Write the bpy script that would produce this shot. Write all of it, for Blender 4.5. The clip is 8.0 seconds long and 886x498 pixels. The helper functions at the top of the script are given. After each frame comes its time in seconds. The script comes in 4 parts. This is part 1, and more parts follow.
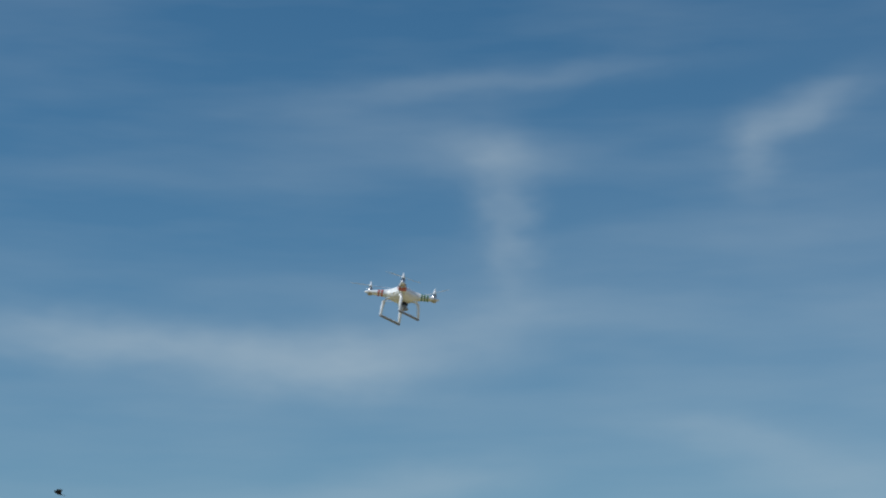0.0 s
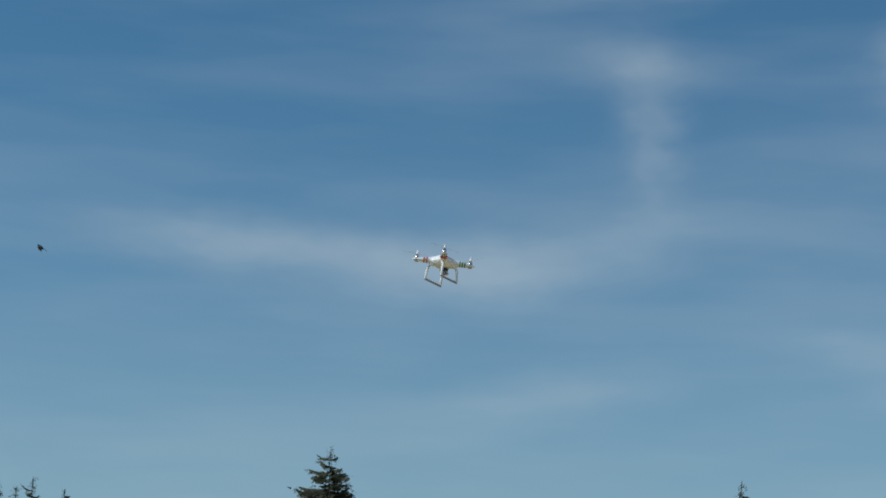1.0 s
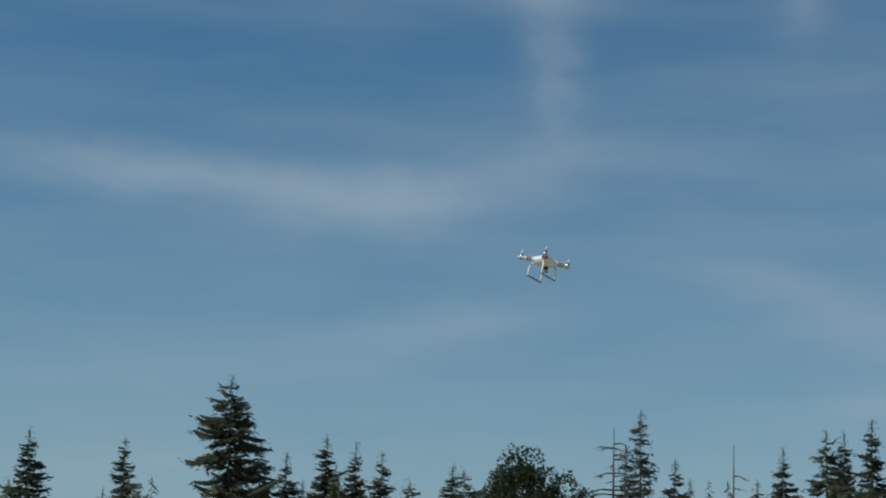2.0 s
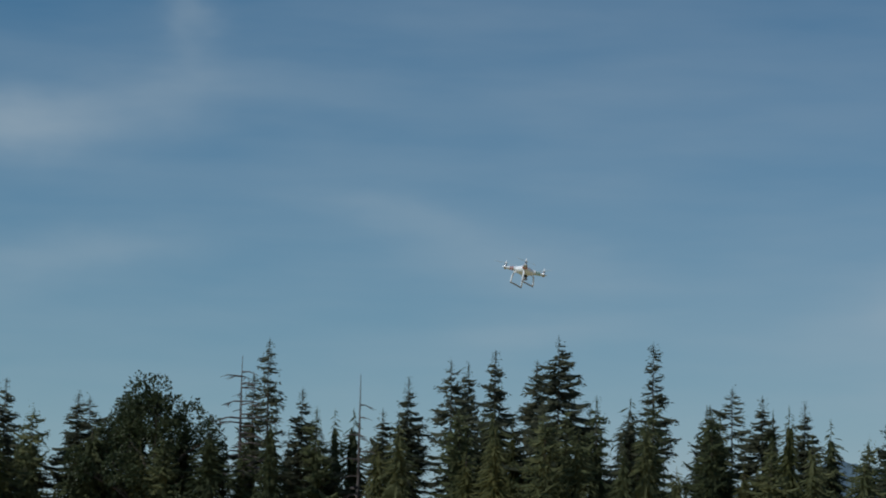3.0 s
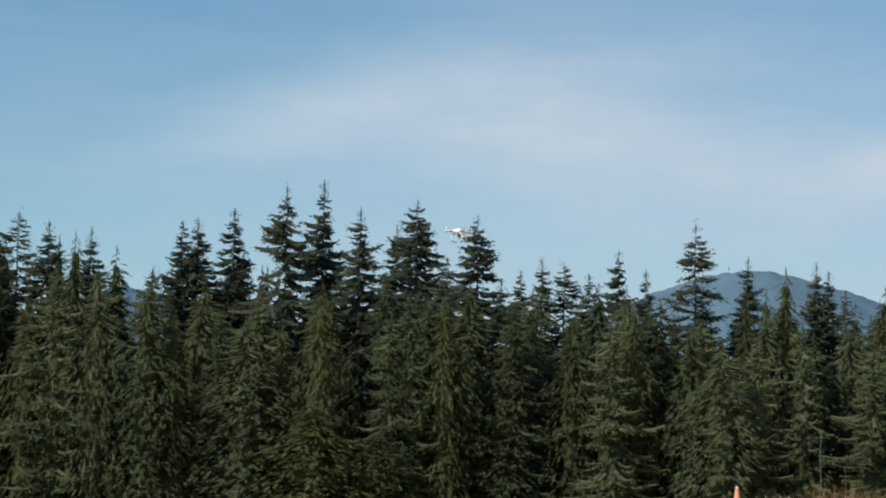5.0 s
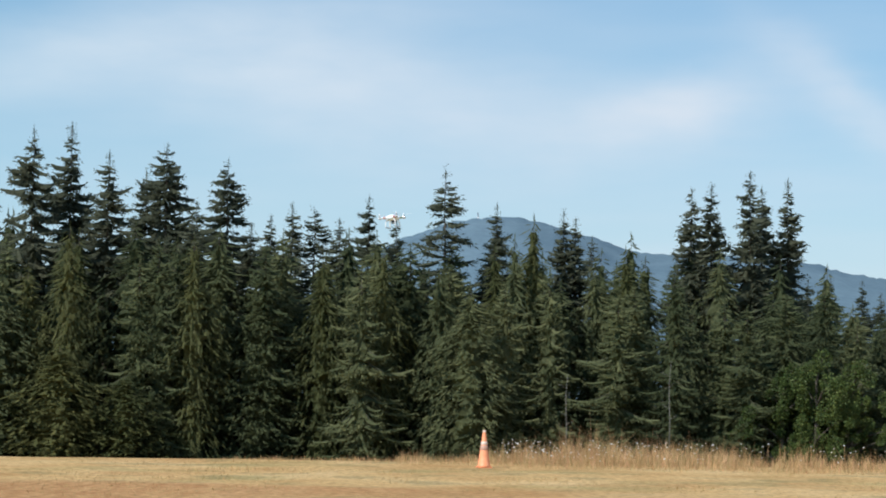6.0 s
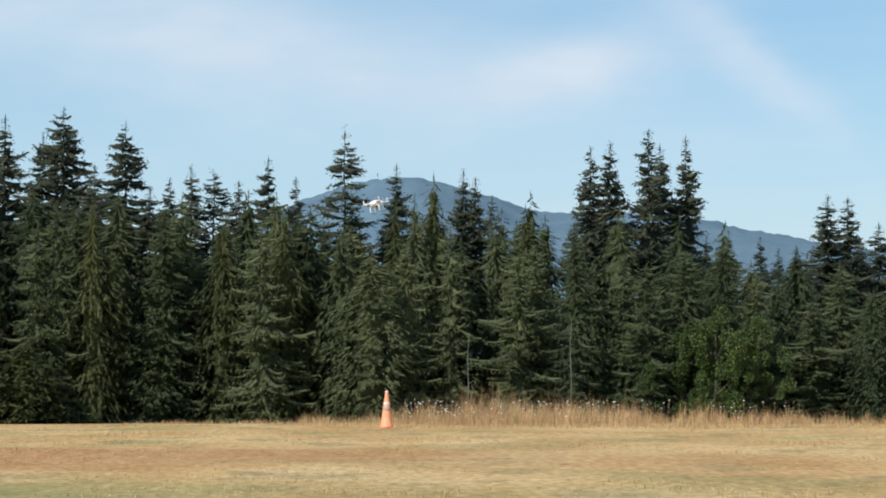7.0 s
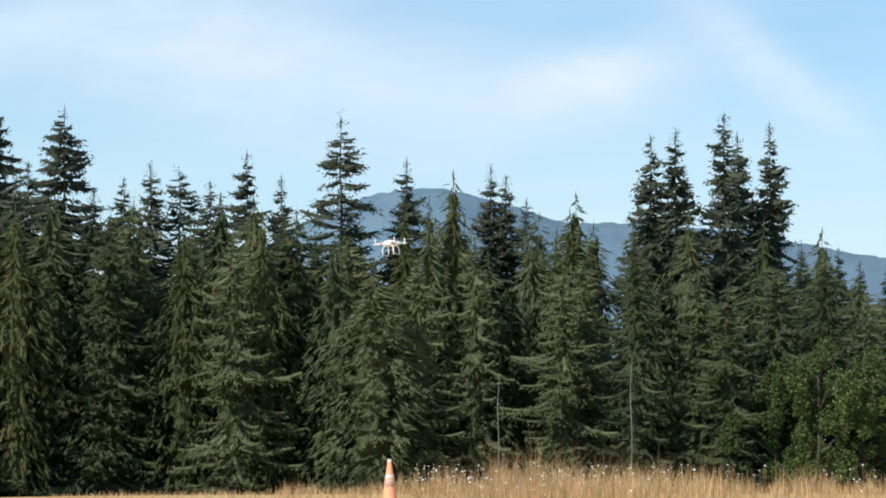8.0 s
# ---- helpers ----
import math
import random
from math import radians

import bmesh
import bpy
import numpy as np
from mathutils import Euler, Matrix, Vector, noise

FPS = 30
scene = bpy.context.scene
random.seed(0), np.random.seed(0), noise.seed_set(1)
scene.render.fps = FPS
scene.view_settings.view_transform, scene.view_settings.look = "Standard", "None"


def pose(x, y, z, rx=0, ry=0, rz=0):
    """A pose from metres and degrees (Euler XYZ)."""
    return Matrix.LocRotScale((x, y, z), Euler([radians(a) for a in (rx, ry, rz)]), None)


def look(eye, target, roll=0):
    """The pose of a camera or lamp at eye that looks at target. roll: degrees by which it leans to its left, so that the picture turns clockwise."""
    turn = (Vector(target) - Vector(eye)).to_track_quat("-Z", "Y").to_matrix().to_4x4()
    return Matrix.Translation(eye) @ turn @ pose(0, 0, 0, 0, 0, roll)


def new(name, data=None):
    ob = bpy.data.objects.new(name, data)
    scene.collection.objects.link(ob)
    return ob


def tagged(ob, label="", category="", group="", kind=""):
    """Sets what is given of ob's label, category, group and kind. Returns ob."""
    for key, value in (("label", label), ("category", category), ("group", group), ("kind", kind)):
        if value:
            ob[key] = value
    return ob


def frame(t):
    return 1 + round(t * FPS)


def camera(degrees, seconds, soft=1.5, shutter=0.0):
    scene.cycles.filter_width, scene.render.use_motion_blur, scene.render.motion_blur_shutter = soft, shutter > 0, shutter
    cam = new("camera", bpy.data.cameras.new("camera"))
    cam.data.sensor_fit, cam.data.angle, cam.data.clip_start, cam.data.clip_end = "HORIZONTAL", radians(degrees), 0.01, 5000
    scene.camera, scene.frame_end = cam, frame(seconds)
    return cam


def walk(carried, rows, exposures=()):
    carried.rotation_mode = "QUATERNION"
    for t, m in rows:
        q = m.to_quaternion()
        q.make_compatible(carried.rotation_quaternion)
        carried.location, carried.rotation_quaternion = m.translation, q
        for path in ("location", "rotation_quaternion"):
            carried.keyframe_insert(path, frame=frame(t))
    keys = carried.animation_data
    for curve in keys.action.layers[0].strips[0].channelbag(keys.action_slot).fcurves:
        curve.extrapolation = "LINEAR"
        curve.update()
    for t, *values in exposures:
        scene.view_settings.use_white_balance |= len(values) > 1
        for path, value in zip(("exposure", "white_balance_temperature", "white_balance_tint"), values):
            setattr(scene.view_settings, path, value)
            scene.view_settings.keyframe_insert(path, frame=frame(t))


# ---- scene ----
def aim(x, y, z, yaw, pitch, roll):
    """A camera pose: yaw to the right of +y, pitch up, roll to the left, in degrees."""
    return pose(x, y, z, 90 + pitch, 0, -yaw) @ pose(0, 0, 0, 0, 0, roll)


# ---- camera ----
cam = camera(22.18, 8.0, soft=1.85, shutter=0.12)
walk(cam, [
    (0.0, aim(0.00, 0.00, 1.60, -35.38, 14.92, -0.29)),
    (0.2, aim(0.00, 0.00, 1.60, -38.11, 14.57, 0.19)),
    (0.5, aim(0.00, 0.00, 1.60, -39.49, 14.03, 1.62)),
    (1.0, aim(0.00, 0.00, 1.60, -39.06, 12.56, 1.84)),
    (1.2, aim(0.00, 0.00, 1.60, -39.68, 12.20, 2.19)),
    (2.3, aim(0.00, 0.00, 1.60, -33.42, 10.08, 1.21)),
    (2.5, aim(0.00, 0.00, 1.60, -30.94, 9.82, 1.03)),
    (2.7, aim(0.00, 0.00, 1.60, -29.15, 9.56, 0.88)),
    (3.0, aim(0.00, 0.00, 1.60, -26.97, 9.24, 1.13)),
    (3.5, aim(0.00, 0.00, 1.60, -21.95, 8.81, 1.15)),
    (4.0, aim(0.00, 0.00, 1.60, -16.39, 7.72, 1.06)),
    (4.5, aim(0.00, 0.00, 1.60, -11.92, 6.28, 0.96)),
    (5.0, aim(0.00, 0.00, 1.60, -8.90, 5.14, 1.01)),
    (5.2, aim(0.00, 0.00, 1.60, -7.46, 4.77, 1.31)),
    (6.3, aim(0.00, 0.00, 1.60, -1.47, 3.58, 0.44)),
    (6.5, aim(0.00, 0.00, 1.60, -1.01, 3.40, 0.23)),
    (7.0, aim(0.00, 0.00, 1.60, -0.00, 2.86, -0.00)),
    (7.1, aim(0.00, 0.35, 1.62, -0.03, 2.74, -0.07)),
    (7.2, aim(-0.02, 1.67, 1.72, -0.11, 2.63, -0.20)),
    (7.5, aim(-0.05, 6.54, 2.03, -0.35, 2.74, -0.24)),
    (7.8, aim(-0.09, 10.89, 2.26, -0.31, 3.14, -0.26)),
    (8.0, aim(0.04, 14.16, 2.44, -0.61, 3.14, -0.19)),
], exposures=[(0.0, -0.64), (1.2, -0.67), (2.5, -0.92), (3.2, -0.90), (3.6, -0.75), (4.0, -0.67), (4.5, -0.50), (5.0, -0.28), (5.6, -0.08), (6.3, 0.0), (7.1, 0.0), (8.0, 0.22)])

# ---- sun and sky ----
SUN_AZ, SUN_EL = -138.0, 42.0
sun_dir = Vector((math.sin(radians(SUN_AZ)) * math.cos(radians(SUN_EL)), math.cos(radians(SUN_AZ)) * math.cos(radians(SUN_EL)), math.sin(radians(SUN_EL))))
sun = new("sun", bpy.data.lights.new("sun", "SUN"))
sun.data.energy, sun.data.angle, sun.data.color = 4.4, radians(0.53), (1.0, 0.975, 0.93)
sun.matrix_world = look(sun_dir * 60, (0, 0, 0))


def math_node(nt, op, a, b=None, c=None, clamp=False):
    n = nt.nodes.new("ShaderNodeMath")
    n.operation, n.use_clamp = op, clamp
    for i, v in enumerate((a, b, c)):
        if v is None:
            continue
        if isinstance(v, (int, float)):
            n.inputs[i].default_value = v
        else:
            nt.links.new(v, n.inputs[i])
    return n.outputs[0]


# cirrus: azimuth, elevation, half width, half height, tilt (degrees), thickness
CIRRUS = [
    (-33.75, 15.6, 0.55, 1.6, 3, 0.24), (-33.9, 17.3, 1.6, 0.5, -4, 0.20), (-33.2, 13.0, 2.4, 0.7, 10, 0.13),
    (-45.5, 12.6, 3.0, 0.5, -4, 0.24), (-41.5, 12.2, 3.6, 0.6, -6, 0.26), (-37.8, 12.1, 3.2, 0.85, 7, 0.34), (-25.9, 18.1, 1.6, 0.45, 22, 0.28), (-27.2, 17.0, 0.5, 0.8, 0, 0.18),
    (-34.0, 19.1, 5.0, 0.3, 5, 0.14), (-27.0, 13.0, 6.5, 3.2, 0, 0.10), (-27.6, 10.0, 2.6, 0.45, -9, 0.15), (-25.0, 8.9, 3.0, 0.6, -6, 0.16),
    (-36.0, 8.9, 3.0, 0.6, 8, 0.24), (-24.3, 7.2, 2.4, 0.4, 3, 0.14), (-7.0, 9.0, 4.6, 1.25, 4, 0.42), (-3.5, 7.2, 5.5, 1.2, -3, 0.35),
    (3.4, 7.5, 2.4, 0.8, 18, 0.42), (7.6, 7.7, 2.2, 0.55, -40, 0.34), (-12.5, 8.6, 3.4, 0.8, 15, 0.25),
]


def make_sky():
    world = bpy.data.worlds.new("sky")
    scene.world = world
    world.use_nodes = True
    nt = world.node_tree
    nt.nodes.clear()
    sky = nt.nodes.new("ShaderNodeTexSky")
    sky.sky_type, sky.sun_disc = "NISHITA", False
    sky.sun_elevation, sky.sun_rotation = radians(SUN_EL), radians(SUN_AZ)
    sky.air_density, sky.dust_density, sky.ozone_density = 1.0, 0.6, 3.0
    tint = nt.nodes.new("ShaderNodeMix")
    tint.data_type, tint.blend_type = "RGBA", "MULTIPLY"
    tint.inputs["Factor"].default_value = 1.0
    nt.links.new(sky.outputs[0], tint.inputs["A"])
    tint.inputs["B"].default_value = (0.41, 0.92, 1.10, 1)
    coord = nt.nodes.new("ShaderNodeTexCoord")
    sep = nt.nodes.new("ShaderNodeSeparateXYZ")
    nt.links.new(coord.outputs["Generated"], sep.inputs[0])
    az = math_node(nt, "DEGREES", math_node(nt, "ARCTAN2", sep.outputs[0], sep.outputs[1]))
    el = math_node(nt, "DEGREES", math_node(nt, "ARCSINE", sep.outputs[2]))
    flat = nt.nodes.new("ShaderNodeCombineXYZ")
    nt.links.new(az, flat.inputs[0]), nt.links.new(el, flat.inputs[1])

    def wisps(sx, sy, scale, detail, rough=0.6):
        m = nt.nodes.new("ShaderNodeMapping")
        m.inputs["Scale"].default_value = (sx, sy, 1)
        m.inputs["Rotation"].default_value = (0, 0, radians(6))
        nt.links.new(flat.outputs[0], m.inputs[0])
        n = nt.nodes.new("ShaderNodeTexNoise")
        n.inputs["Scale"].default_value, n.inputs["Detail"].default_value, n.inputs["Roughness"].default_value = scale, detail, rough
        nt.links.new(m.outputs[0], n.inputs["Vector"])
        return n

    warp = wisps(0.5, 0.9, 0.6, 3)
    wsep = nt.nodes.new("ShaderNodeSeparateColor")
    nt.links.new(warp.outputs["Color"], wsep.inputs[0])
    azw = math_node(nt, "MULTIPLY_ADD", math_node(nt, "SUBTRACT", wsep.outputs[0], 0.5), 2.0, az)
    elw = math_node(nt, "MULTIPLY_ADD", math_node(nt, "SUBTRACT", wsep.outputs[1], 0.5), 0.9, el)
    total = None
    for a0, e0, w, h, tilt, thick in CIRRUS:
        c, s = math.cos(radians(tilt)), math.sin(radians(tilt))
        dx, dy = math_node(nt, "SUBTRACT", azw, a0), math_node(nt, "SUBTRACT", elw, e0)
        u = math_node(nt, "MULTIPLY_ADD", dx, c / w, math_node(nt, "MULTIPLY", dy, s / w))
        v = math_node(nt, "MULTIPLY_ADD", dx, -s / h, math_node(nt, "MULTIPLY", dy, c / h))
        q = math_node(nt, "MULTIPLY_ADD", u, u, math_node(nt, "MULTIPLY", v, v))
        g = math_node(nt, "MULTIPLY", math_node(nt, "POWER", 2.718, math_node(nt, "MULTIPLY", q, -0.8)), thick)
        total = g if total is None else math_node(nt, "ADD", total, g)
    fine = wisps(0.3, 0.8, 1.0, 5, 0.5)
    body = math_node(nt, "MULTIPLY", total, math_node(nt, "MULTIPLY_ADD", fine.outputs[0], 0.8, 0.42))
    veil = wisps(0.09, 0.5, 1.0, 4, 0.5)
    thin = math_node(nt, "MULTIPLY", math_node(nt, "SUBTRACT", veil.outputs[0], 0.40, clamp=True), 0.38)
    haze = math_node(nt, "MULTIPLY", math_node(nt, "POWER", 2.718, math_node(nt, "MULTIPLY", math_node(nt, "ABSOLUTE", el), -0.17)), 0.92)
    cover = math_node(nt, "ADD", math_node(nt, "ADD", body, thin), haze, clamp=True)
    rightward = math_node(nt, "MULTIPLY_ADD", az, 1 / 28, 1.0, clamp=True)
    cover = math_node(nt, "MINIMUM", math_node(nt, "MULTIPLY_ADD", rightward, 0.135, cover), 0.90)
    mix = nt.nodes.new("ShaderNodeMix")
    mix.data_type = "RGBA"
    nt.links.new(cover, mix.inputs["Factor"])
    nt.links.new(tint.outputs["Result"], mix.inputs["A"])
    # the veil whitens towards the right, over the hills
    whiter = nt.nodes.new("ShaderNodeMix")
    whiter.data_type = "RGBA"
    nt.links.new(rightward, whiter.inputs["Factor"])
    whiter.inputs["A"].default_value, whiter.inputs["B"].default_value = (6.6, 7.9, 8.75, 1), (6.85, 7.5, 8.35, 1)
    nt.links.new(whiter.outputs["Result"], mix.inputs["B"])
    back = nt.nodes.new("ShaderNodeBackground")
    back.inputs[1].default_value = 0.107
    nt.links.new(mix.outputs["Result"], back.inputs[0])
    out = nt.nodes.new("ShaderNodeOutputWorld")
    nt.links.new(back.outputs[0], out.inputs[0])


make_sky()


# ---- materials ----
def material(name, colours, scale=4.0, rough=0.6, metal=0.0, bump=0.0, stretch=(1, 1, 1), island=0.0, by_object=0.0, spec=0.4, fine=0.0, through_light=0.0):
    """colours: two or three tones that a noise of that scale mixes; island and by_object: spread of brightness from piece to piece."""
    m = bpy.data.materials.new(name)
    m.use_nodes = True
    nt = m.node_tree
    b = nt.nodes["Principled BSDF"]
    b.inputs["Roughness"].default_value, b.inputs["Metallic"].default_value = rough, metal
    b.inputs["Specular IOR Level"].default_value = spec
    coord, mp = nt.nodes.new("ShaderNodeTexCoord"), nt.nodes.new("ShaderNodeMapping")
    mp.inputs["Scale"].default_value = stretch
    nt.links.new(coord.outputs["Object"], mp.inputs[0])
    n = nt.nodes.new("ShaderNodeTexNoise")
    n.inputs["Scale"].default_value, n.inputs["Detail"].default_value = scale, 6
    nt.links.new(mp.outputs[0], n.inputs["Vector"])
    ramp = nt.nodes.new("ShaderNodeValToRGB")
    el = ramp.color_ramp.elements
    el[0].position, el[1].position = 0.32, 0.68
    el[0].color, el[1].color = (*colours[0], 1), (*colours[-1], 1)
    if len(colours) == 3:
        e = el.new(0.5)
        e.color = (*colours[1], 1)
    nt.links.new(n.outputs[0], ramp.inputs[0])
    col = ramp.outputs[0]

    def vary(value, amount, col):
        h = nt.nodes.new("ShaderNodeHueSaturation")
        nt.links.new(math_node(nt, "MULTIPLY_ADD", value, amount, 1 - amount / 2), h.inputs["Value"])
        nt.links.new(math_node(nt, "MULTIPLY_ADD", value, -amount * 0.06, 0.5 + amount * 0.03), h.inputs["Hue"])
        nt.links.new(col, h.inputs["Color"])
        return h.outputs[0]

    if island:
        geo = nt.nodes.new("ShaderNodeNewGeometry")
        col = vary(geo.outputs["Random Per Island"], island, col)
    if by_object:
        info = nt.nodes.new("ShaderNodeObjectInfo")
        col = vary(info.outputs["Random"], by_object, col)
    if fine:
        f = nt.nodes.new("ShaderNodeTexNoise")
        f.inputs["Scale"].default_value, f.inputs["Detail"].default_value = scale * 14, 4
        nt.links.new(mp.outputs[0], f.inputs["Vector"])
        col = vary(f.outputs[0], fine, col)
    nt.links.new(col, b.inputs["Base Color"])
    if through_light:
        thin, both = nt.nodes.new("ShaderNodeBsdfTranslucent"), nt.nodes.new("ShaderNodeMixShader")
        nt.links.new(col, thin.inputs["Color"])
        both.inputs[0].default_value = through_light
        nt.links.new(b.outputs[0], both.inputs[1]), nt.links.new(thin.outputs[0], both.inputs[2])
        nt.links.new(both.outputs[0], nt.nodes["Material Output"].inputs["Surface"])
    if bump:
        bp = nt.nodes.new("ShaderNodeBump")
        bp.inputs["Strength"].default_value, bp.inputs["Distance"].default_value = bump, 0.02
        nt.links.new(n.outputs[0], bp.inputs["Height"])
        nt.links.new(bp.outputs[0], b.inputs["Normal"])
    return m


M_FIR = material("fir_needles", [(0.102, 0.124, 0.062), (0.158, 0.180, 0.085)], 0.5, 0.7, island=0.55, by_object=0.65, spec=0.2, through_light=0.56)
# darker, greyer needle tone for the tall conifers
M_FIR_DARK = material("old_fir_needles", [(0.084, 0.096, 0.064), (0.134, 0.146, 0.094)], 0.5, 0.7, island=0.5, by_object=0.45, spec=0.2, through_light=0.54)
M_CEDAR = material("cedar_needles", [(0.102, 0.114, 0.046), (0.146, 0.158, 0.062)], 0.5, 0.6, island=0.6, by_object=0.4, spec=0.2, through_light=0.56)
M_LEAF = material("broad_leaves", [(0.060, 0.094, 0.026), (0.120, 0.164, 0.044)], 0.6, 0.5, island=0.7, by_object=0.35, spec=0.3, through_light=0.35)
M_LEAF_DARK = material("dark_broad_leaves", [(0.045, 0.062, 0.028), (0.072, 0.094, 0.040)], 0.6, 0.5, island=0.7, by_object=0.3, spec=0.25, through_light=0.3)
# limb colour, its dark green-grey taking in the shade inside the crowns
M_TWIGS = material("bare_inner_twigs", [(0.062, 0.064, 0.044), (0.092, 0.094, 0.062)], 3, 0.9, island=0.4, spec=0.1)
M_BARK = material("bark", [(0.06, 0.05, 0.04), (0.13, 0.11, 0.09)], 6, 0.9, bump=0.6, stretch=(3, 3, 0.5))
M_DEAD = material("weathered_wood", [(0.08, 0.065, 0.06), (0.16, 0.14, 0.13)], 5, 0.9, bump=0.4, stretch=(3, 3, 0.4))
M_PALE = material("pale_bark", [(0.15, 0.145, 0.125), (0.24, 0.23, 0.20)], 9, 0.8, stretch=(2, 2, 0.6))
M_STRAW = material("dry_grass", [(0.34, 0.210, 0.095), (0.58, 0.41, 0.20)], 1.5, 0.8, island=0.9, spec=0.2)
M_SEED = material("seed_heads", [(0.24, 0.13, 0.06), (0.40, 0.25, 0.12)], 1.5, 0.85, island=0.7, spec=0.15)
M_TURF = material("mown_grass_blades", [(0.40, 0.28, 0.12), (0.52, 0.37, 0.17)], 0.25, 0.85, island=0.6, spec=0.15)
M_BLOOM = material("white_blossom", [(0.75, 0.74, 0.68), (0.85, 0.84, 0.8)], 20, 0.7)
M_SHELL = material("white_plastic", [(0.87, 0.91, 0.96), (0.90, 0.94, 0.98)], 30, 0.35, spec=0.5)
M_DARK = material("dark_plastic", [(0.02, 0.02, 0.022), (0.035, 0.035, 0.04)], 40, 0.4)
M_GREY = material("grey_foam", [(0.24, 0.25, 0.27), (0.32, 0.33, 0.35)], 60, 0.8)
M_METAL = material("motor_metal", [(0.45, 0.45, 0.46), (0.6, 0.6, 0.62)], 60, 0.3, 0.9)
M_RED = material("red_tape", [(0.50, 0.12, 0.10), (0.60, 0.16, 0.13)], 40, 0.45)
M_GREEN = material("green_tape", [(0.03, 0.20, 0.08), (0.05, 0.28, 0.11)], 40, 0.45)
M_CONE = material("orange_rubber", [(0.90, 0.32, 0.15), (0.95, 0.40, 0.21)], 9, 0.5, bump=0.1, fine=0.12)
M_BAND = material("reflective_band", [(0.76, 0.58, 0.48), (0.86, 0.70, 0.60)], 14, 0.35, fine=0.1)
M_BAND_BROWN = material("worn_reflective_band", [(0.48, 0.27, 0.20), (0.60, 0.37, 0.28)], 14, 0.5, fine=0.15)
M_BIRD = material("dark_feathers", [(0.015, 0.015, 0.02), (0.03, 0.03, 0.038)], 30, 0.5, fine=0.3)
M_WING = material("brown_feathers", [(0.03, 0.024, 0.02), (0.06, 0.048, 0.04)], 40, 0.6, fine=0.3)
M_BREAST = material("rust_feathers", [(0.075, 0.028, 0.018), (0.13, 0.044, 0.026)], 40, 0.6, fine=0.3)
# the blue of aerial haze is mixed into the hills' base colour
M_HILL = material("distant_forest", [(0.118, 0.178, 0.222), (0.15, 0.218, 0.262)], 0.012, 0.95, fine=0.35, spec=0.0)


def ground_material():
    m = bpy.data.materials.new("dry_mown_field")
    m.use_nodes = True
    nt = m.node_tree
    b = nt.nodes["Principled BSDF"]
    b.inputs["Roughness"].default_value, b.inputs["Specular IOR Level"].default_value = 0.95, 0.1
    coord = nt.nodes.new("ShaderNodeTexCoord")

    def tex(scale, stretch, detail=5):
        mp, n = nt.nodes.new("ShaderNodeMapping"), nt.nodes.new("ShaderNodeTexNoise")
        mp.inputs["Scale"].default_value = stretch
        nt.links.new(coord.outputs["Object"], mp.inputs[0])
        n.inputs["Scale"].default_value, n.inputs["Detail"].default_value = scale, detail
        nt.links.new(mp.outputs[0], n.inputs["Vector"])
        return n.outputs[0]

    def ramp(value, stops):
        r = nt.nodes.new("ShaderNodeValToRGB")
        while len(r.color_ramp.elements) < len(stops):
            r.color_ramp.elements.new(0.5)
        for e, (p, c) in zip(r.color_ramp.elements, stops):
            e.position, e.color = p, (*c, 1)
        nt.links.new(value, r.inputs[0])
        return r.outputs[0]

    def mixed(fac, a, c, mode="MIX"):
        x = nt.nodes.new("ShaderNodeMix")
        x.data_type, x.blend_type = "RGBA", mode
        nt.links.new(fac, x.inputs["Factor"])
        nt.links.new(a, x.inputs["A"]), nt.links.new(c, x.inputs["B"])
        return x.outputs["Result"]

    sep = nt.nodes.new("ShaderNodeSeparateXYZ")
    nt.links.new(coord.outputs["Object"], sep.inputs[0])
    away = sep.outputs[1]
    drift = math_node(nt, "MULTIPLY_ADD", tex(0.16, (0.5, 0.5, 1), 4), 22.0, -11.0)

    def zone(near, far, soft):
        """1 between two distances across the field, with a ragged edge."""
        d = math_node(nt, "ADD", away, drift)
        a = math_node(nt, "MULTIPLY_ADD", d, 1 / soft, -near / soft, clamp=True)
        c = math_node(nt, "MULTIPLY_ADD", d, -1 / soft, far / soft, clamp=True)
        return math_node(nt, "MULTIPLY", a, c)

    straw = ramp(tex(0.6, (0.5, 0.35, 1), 7), [(0.3, (0.48, 0.275, 0.112)), (0.5, (0.61, 0.395, 0.178)), (0.7, (0.69, 0.49, 0.255))])
    green = ramp(tex(2.0, (1, 0.25, 1)), [(0.3, (0.26, 0.23, 0.09)), (0.7, (0.40, 0.33, 0.14))])
    earth = ramp(tex(3.0, (1, 0.2, 1)), [(0.3, (0.42, 0.21, 0.09)), (0.7, (0.54, 0.31, 0.14))])
    patch = ramp(tex(0.3, (0.8, 0.6, 1)), [(0.52, (0, 0, 0)), (0.66, (0.6, 0.6, 0.6))])
    worn = ramp(tex(0.35, (0.5, 0.5, 1)), [(0.56, (0, 0, 0)), (0.70, (0.5, 0.5, 0.5))])
    col = mixed(patch, straw, green)
    col = mixed(worn, col, earth)
    weeds = ramp(tex(0.7, (0.8, 0.6, 1), 10), [(0.54, (0, 0, 0)), (0.64, (0.6, 0.6, 0.6))])
    olive = ramp(tex(5.0, (1, 0.4, 1)), [(0.3, (0.20, 0.16, 0.07)), (0.7, (0.36, 0.28, 0.13))])
    col = mixed(weeds, col, olive)
    across = math_node(nt, "ADD", sep.outputs[0], math_node(nt, "MULTIPLY_ADD", tex(0.13, (1, 1, 1), 6), 26.0, -13.0))
    leftward = math_node(nt, "MULTIPLY_ADD", across, -0.08, 0.55, clamp=True)
